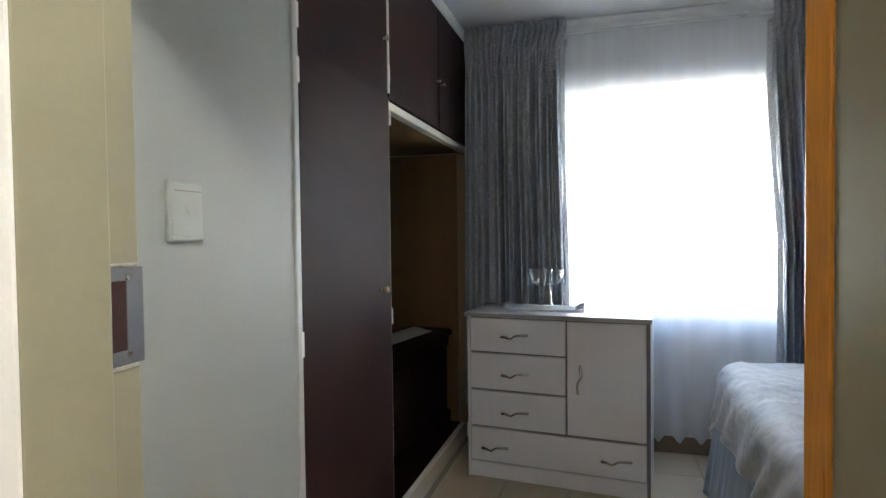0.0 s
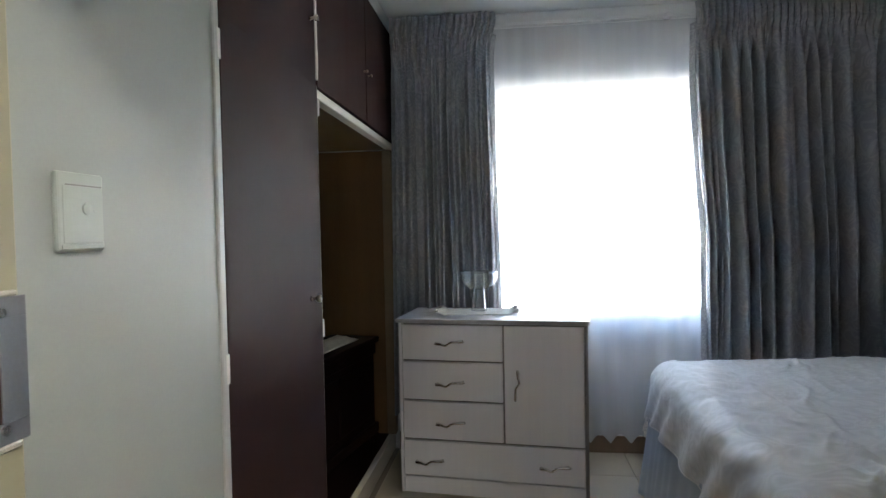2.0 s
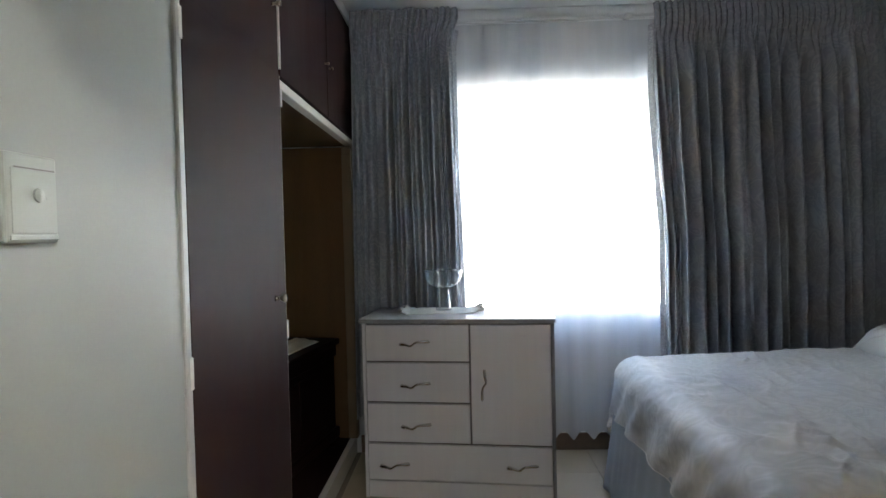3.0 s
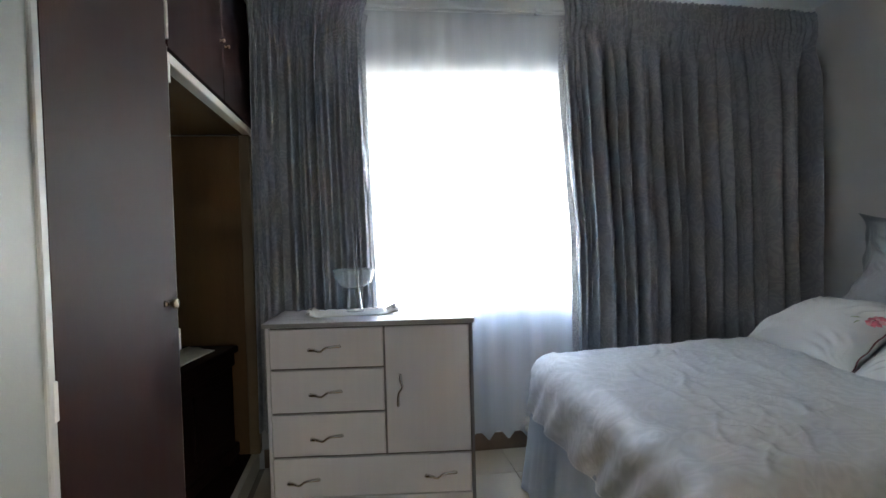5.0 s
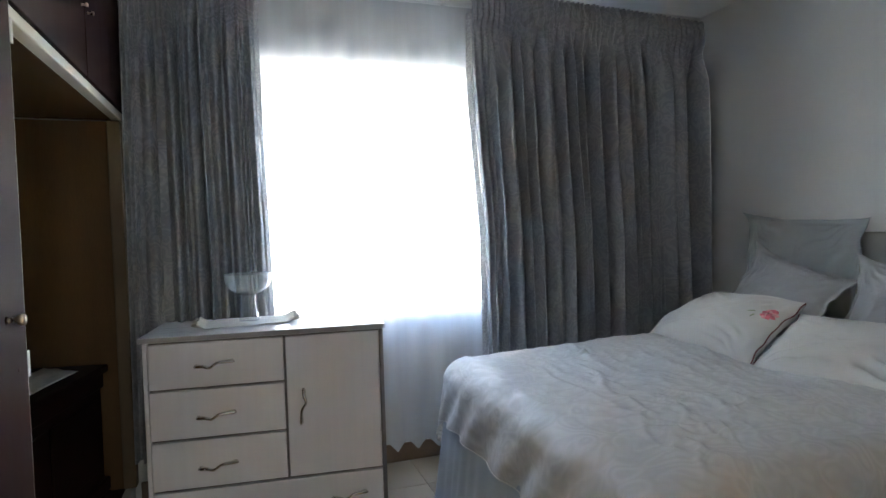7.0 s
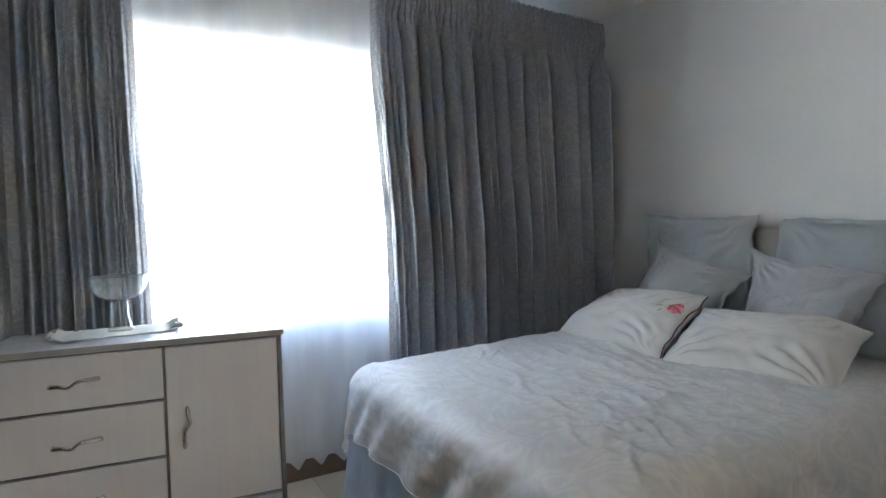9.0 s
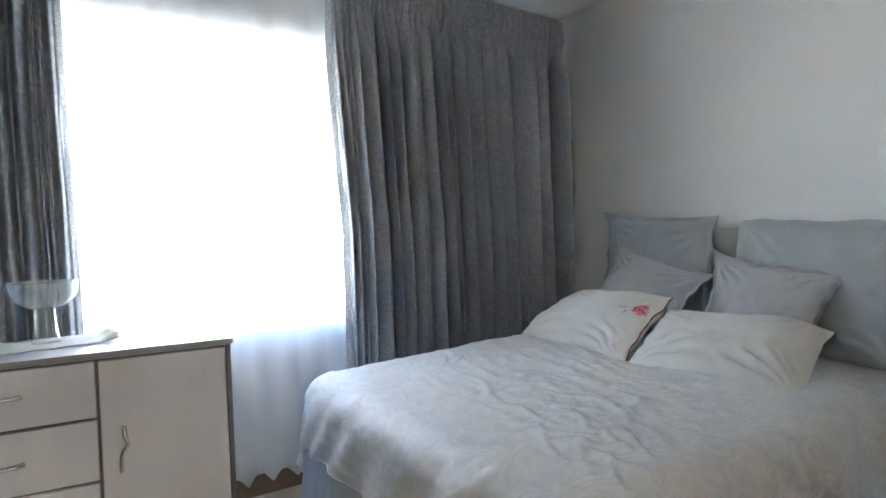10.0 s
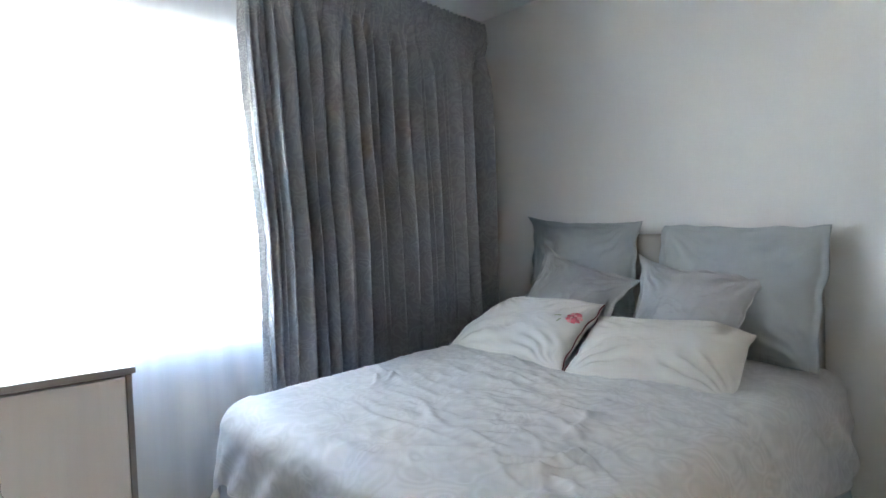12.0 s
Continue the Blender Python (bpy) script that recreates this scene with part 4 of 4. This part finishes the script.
def pillow(name, bl, br, tr, tl, thick, material, label, seed, flange=0.0, pinch=0.06, ear=0.0, piping=None, gather=0.0, crackle=0.55, group="pillows on the bed"):
    """A stuffed pillow between four corners: plump middle, drawn-in sides, pointed ears, creases."""
    c = [Vector(p) for p in (bl, br, tr, tl)]
    nrm = ((c[1] - c[0]) + (c[2] - c[3])).cross((c[3] - c[0]) + (c[2] - c[1])).normalized()
    mid = (c[0] + c[1] + c[2] + c[3]) / 4
    n = 88

    def surf(u, v, side):
        # sides drawn in between the corners
        a, b = 2 * u - 1, 2 * v - 1
        pu = a * (1 + ear * (a * b) ** 4 - pinch * (1 - b * b) * abs(a) + 0.030 * noise.noise((b * 3, a + seed, 1.5)))
        pv = b * (1 + ear * (a * b) ** 4 - pinch * (1 - a * a) * abs(b) + 0.035 * noise.noise((a * 3, b + seed, 8.5)))
        uu, vv = (pu + 1) / 2, (pv + 1) / 2
        p = c[0] * (1 - uu) * (1 - vv) + c[1] * uu * (1 - vv) + c[2] * uu * vv + c[3] * (1 - uu) * vv
        f = 1.0 - flange
        ea, eb = min(1.0, abs(a) / f), min(1.0, abs(b) / f)
        body = max(0.0, 1 - ea ** 2.4) ** 0.62 * max(0.0, 1 - eb ** 2.4) ** 0.62
        edge = (1 - a * a) * (1 - b * b)
        wr = 0.010 * noise.noise((u * 3.5 + seed, v * 3.5, side)) + 0.006 * noise.noise((u * 8 + seed, v * 8, side + 3))
        for k, (ca, cb) in enumerate(((-1, -1), (1, -1), (1, 1), (-1, 1))):
            da, db = a - ca, b - cb
            rr, th = math.hypot(da, db), math.atan2(db * cb, da * ca)
            th += 0.25 * noise.noise((rr * 3, seed + k, 0))
            wr += (0.011 + gather * 0.012 * (k == 1)) * math.sin(th * (17 + 2 * k) + seed * (k + 1)) * math.exp(-((rr - 0.5) / 0.33) ** 2)
        wr += crackle * 0.0065 * math.exp(-(noise.noise((u * 6.5 + seed, v * 3.2 + side, 4.0)) / 0.07) ** 2) + crackle * 0.0055 * math.exp(-(noise.noise((u * 11 + v * 7 + seed, v * 8 - u * 4, 6.0)) / 0.07) ** 2)
        h = body * (thick / 2 + wr) + 0.0025
        lift = 0.028 * noise.noise((u * 2 + seed, v * 2 + 7, 0.5)) + (0.010 * math.sin(9 * u + seed) * max(0, abs(b) - f) / max(flange, 0.01) if flange else 0)
        lift += 0.035 * max(0.0, a * b * (1 if a > 0 else -1)) ** 5 * math.sin(seed * 3 + 2 * a) * (1 if flange else 0.4)
        lift += (0.006 * math.sin(31 * (u + v) + seed) * max(0.0, max(abs(a), abs(b)) - f) / flange if flange else 0.0)
        return p + nrm * (side * h + lift)

    bm = bmesh.new()
    grids = {}
    for side in (1, -1):
        grids[side] = [[bm.verts.new(surf(i / (n - 1), j / (n - 1), side)) for i in range(n)] for j in range(n)]
        g = grids[side]
        for j in range(n - 1):
            for i in range(n - 1):
                q = (g[j][i], g[j][i + 1], g[j + 1][i + 1], g[j + 1][i])
                bm.faces.new(q if side > 0 else q[::-1])
    a, b = grids[1], grids[-1]
    loop = [(0, i) for i in range(n)] + [(j, n - 1) for j in range(1, n)] + [(n - 1, i) for i in range(n - 2, -1, -1)] + [(j, 0) for j in range(n - 2, 0, -1)]
    for k in range(len(loop)):
        (j0, i0), (j1, i1) = loop[k], loop[(k + 1) % len(loop)]
        bm.faces.new((b[j0][i0], b[j1][i1], a[j1][i1], a[j0][i0]))
    base = (mid.x, mid.y, min(p.z for p in c))
    t = thing(name, base, label, "pillow", group)
    part("cover", bm, material, t, smooth=True)
    if piping:
        for which in piping:
            pts = []
            for k in range(30):
                s = 0.01 + 0.98 * k / 29
                q = {"right": (1.0, s), "left": (0.0, s), "bottom": (s, 0.0), "top": (s, 1.0)}[which]
                p = (surf(*q, 1) + surf(*q, -1)) / 2
                wav = 0.003 * math.sin(k * 0.9 + seed)
                pts.append(tuple(p + nrm * (0.004 + wav)))
            part("piping", sweep(pts, 0.0032, 6), M_PIPING, t, "dark maroon piped edge", True)
    return t, surf, nrm


pillow("pillow", (2.16, 2.95, 0.69), (2.10, 2.25, 0.69), (2.205, 2.275, 1.265), (2.235, 2.94, 1.300), 0.14, M_BLUE, "large blue-grey square pillow leaning on the headboard", 1.3, flange=0.08, pinch=0.035, ear=0.035)
pillow("pillow", (2.12, 2.17, 0.68), (2.07, 1.47, 0.66), (2.235, 1.455, 1.222), (2.225, 2.17, 1.255), 0.17, M_BLUE, "large blue-grey square pillow leaning on the wall", 4.1, flange=0.08, pinch=0.03, ear=0.0)
pillow("pillow", (1.86, 2.90, 0.72), (1.84, 2.28, 0.70), (2.03, 2.205, 0.995), (2.07, 2.72, 1.13), 0.17, M_GREY, "pale grey pillow propped against a blue pillow", 7.7, flange=0.08, pinch=0.09, ear=0.09)
pillow("pillow", (1.87, 2.20, 0.70), (1.90, 1.71, 0.72), (2.09, 1.66, 1.025), (2.06, 2.175, 1.085), 0.17, M_GREY, "pale grey pillow with creased corners", 9.2, flange=0.08, pinch=0.09, ear=0.09)
w1, s1, n1v = pillow("pillow", (1.50, 2.93, 0.685), (1.445, 2.23, 0.665), (1.72, 2.18, 0.925), (1.76, 2.74, 0.905), 0.20, M_CREAM, "ivory pillow with an embroidered rose and maroon piping", 2.6, pinch=0.04, crackle=0.25, piping=("right",))
w2, s2, n2v = pillow("pillow", (1.455, 2.215, 0.665), (1.515, 1.585, 0.645), (1.955, 1.655, 0.815), (1.74, 2.22, 0.845), 0.21, M_CREAM, "ivory pillow lying flat with maroon piping", 5.4, pinch=0.02, gather=1.0, crackle=0.25, piping=("left",))


def rose(parent, surf, nrm, u0, v0):
    """Embroidered flower: petals, centre and two leaves, standing just proud of the cloth."""
    def patch(name, cu, cv, ru, rv, turn, mt):
        bm = bmesh.new()
        mid = bm.verts.new(surf(cu, cv, 1) + nrm * 0.0045)
        ring = []
        for i in range(14):
            a = 2 * math.pi * i / 14
            k = 1 + 0.15 * math.sin(5 * a + turn)
            du, dv = ru * k * math.cos(a), rv * k * math.sin(a)
            du, dv = du * math.cos(turn) - dv * math.sin(turn), du * math.sin(turn) + dv * math.cos(turn)
            ring.append(bm.verts.new(surf(cu + du, cv + dv * 1.4, 1) + nrm * 0.0022))
        for i in range(14):
            bm.faces.new((mid, ring[i], ring[(i + 1) % 14]))
        bmesh.ops.recalc_face_normals(bm, faces=bm.faces)
        part(name, bm, mt, parent, smooth=True)
    for i in range(9):
        a = 2 * math.pi * i / 9 + 0.3
        patch("petal", u0 + 0.032 * math.cos(a), v0 + 0.062 * math.sin(a), 0.019, 0.017, a, M_ROSE if i % 3 else M_ROSEPALE)
    for i in range(5):
        a = 2 * math.pi * i / 5
        patch("petal", u0 + 0.014 * math.cos(a), v0 + 0.028 * math.sin(a), 0.013, 0.013, a, M_ROSEPALE if i % 2 else M_ROSE)
    patch("flower_centre", u0, v0, 0.006, 0.005, 0, M_PIPING)
    patch("leaf", u0 - 0.10, v0 - 0.05, 0.030, 0.006, 0.5, M_GREENTHREAD)
    patch("leaf", u0 - 0.07, v0 - 0.10, 0.022, 0.005, 1.2, M_GREENTHREAD)


rose(w1, s1, n1v, 0.930, 0.650)


# ---- floor tiles ----
def tile_mesh(w, h):
    bm = boxes((0.0015, w - 0.0015, 0.0015, h - 0.0015, -0.008, 0.0), bevel=0.0015)
    return mesh_from(bm, "tile", M_TILE, False)


floor_ob = bpy.data.objects["floor"]
TW = 0.335
whole, cut = tile_mesh(TW, TW), tile_mesh(TW, YW - 9 * TW - YD1)
for i in range(10):
    for j in range(10):
        full = j < 9
        t = new("tile", whole if full else cut)
        t.location = (XL + i * TW, YW - (j + 1) * TW if full else YD1, 0.0)
        t.parent = floor_ob
threshold = single("threshold", boxes((DX0, DX1, YD0, YD1, -0.008, 0.002), bevel=0.002), M_TILE, "plain beige door threshold", "threshold", kind="structure")
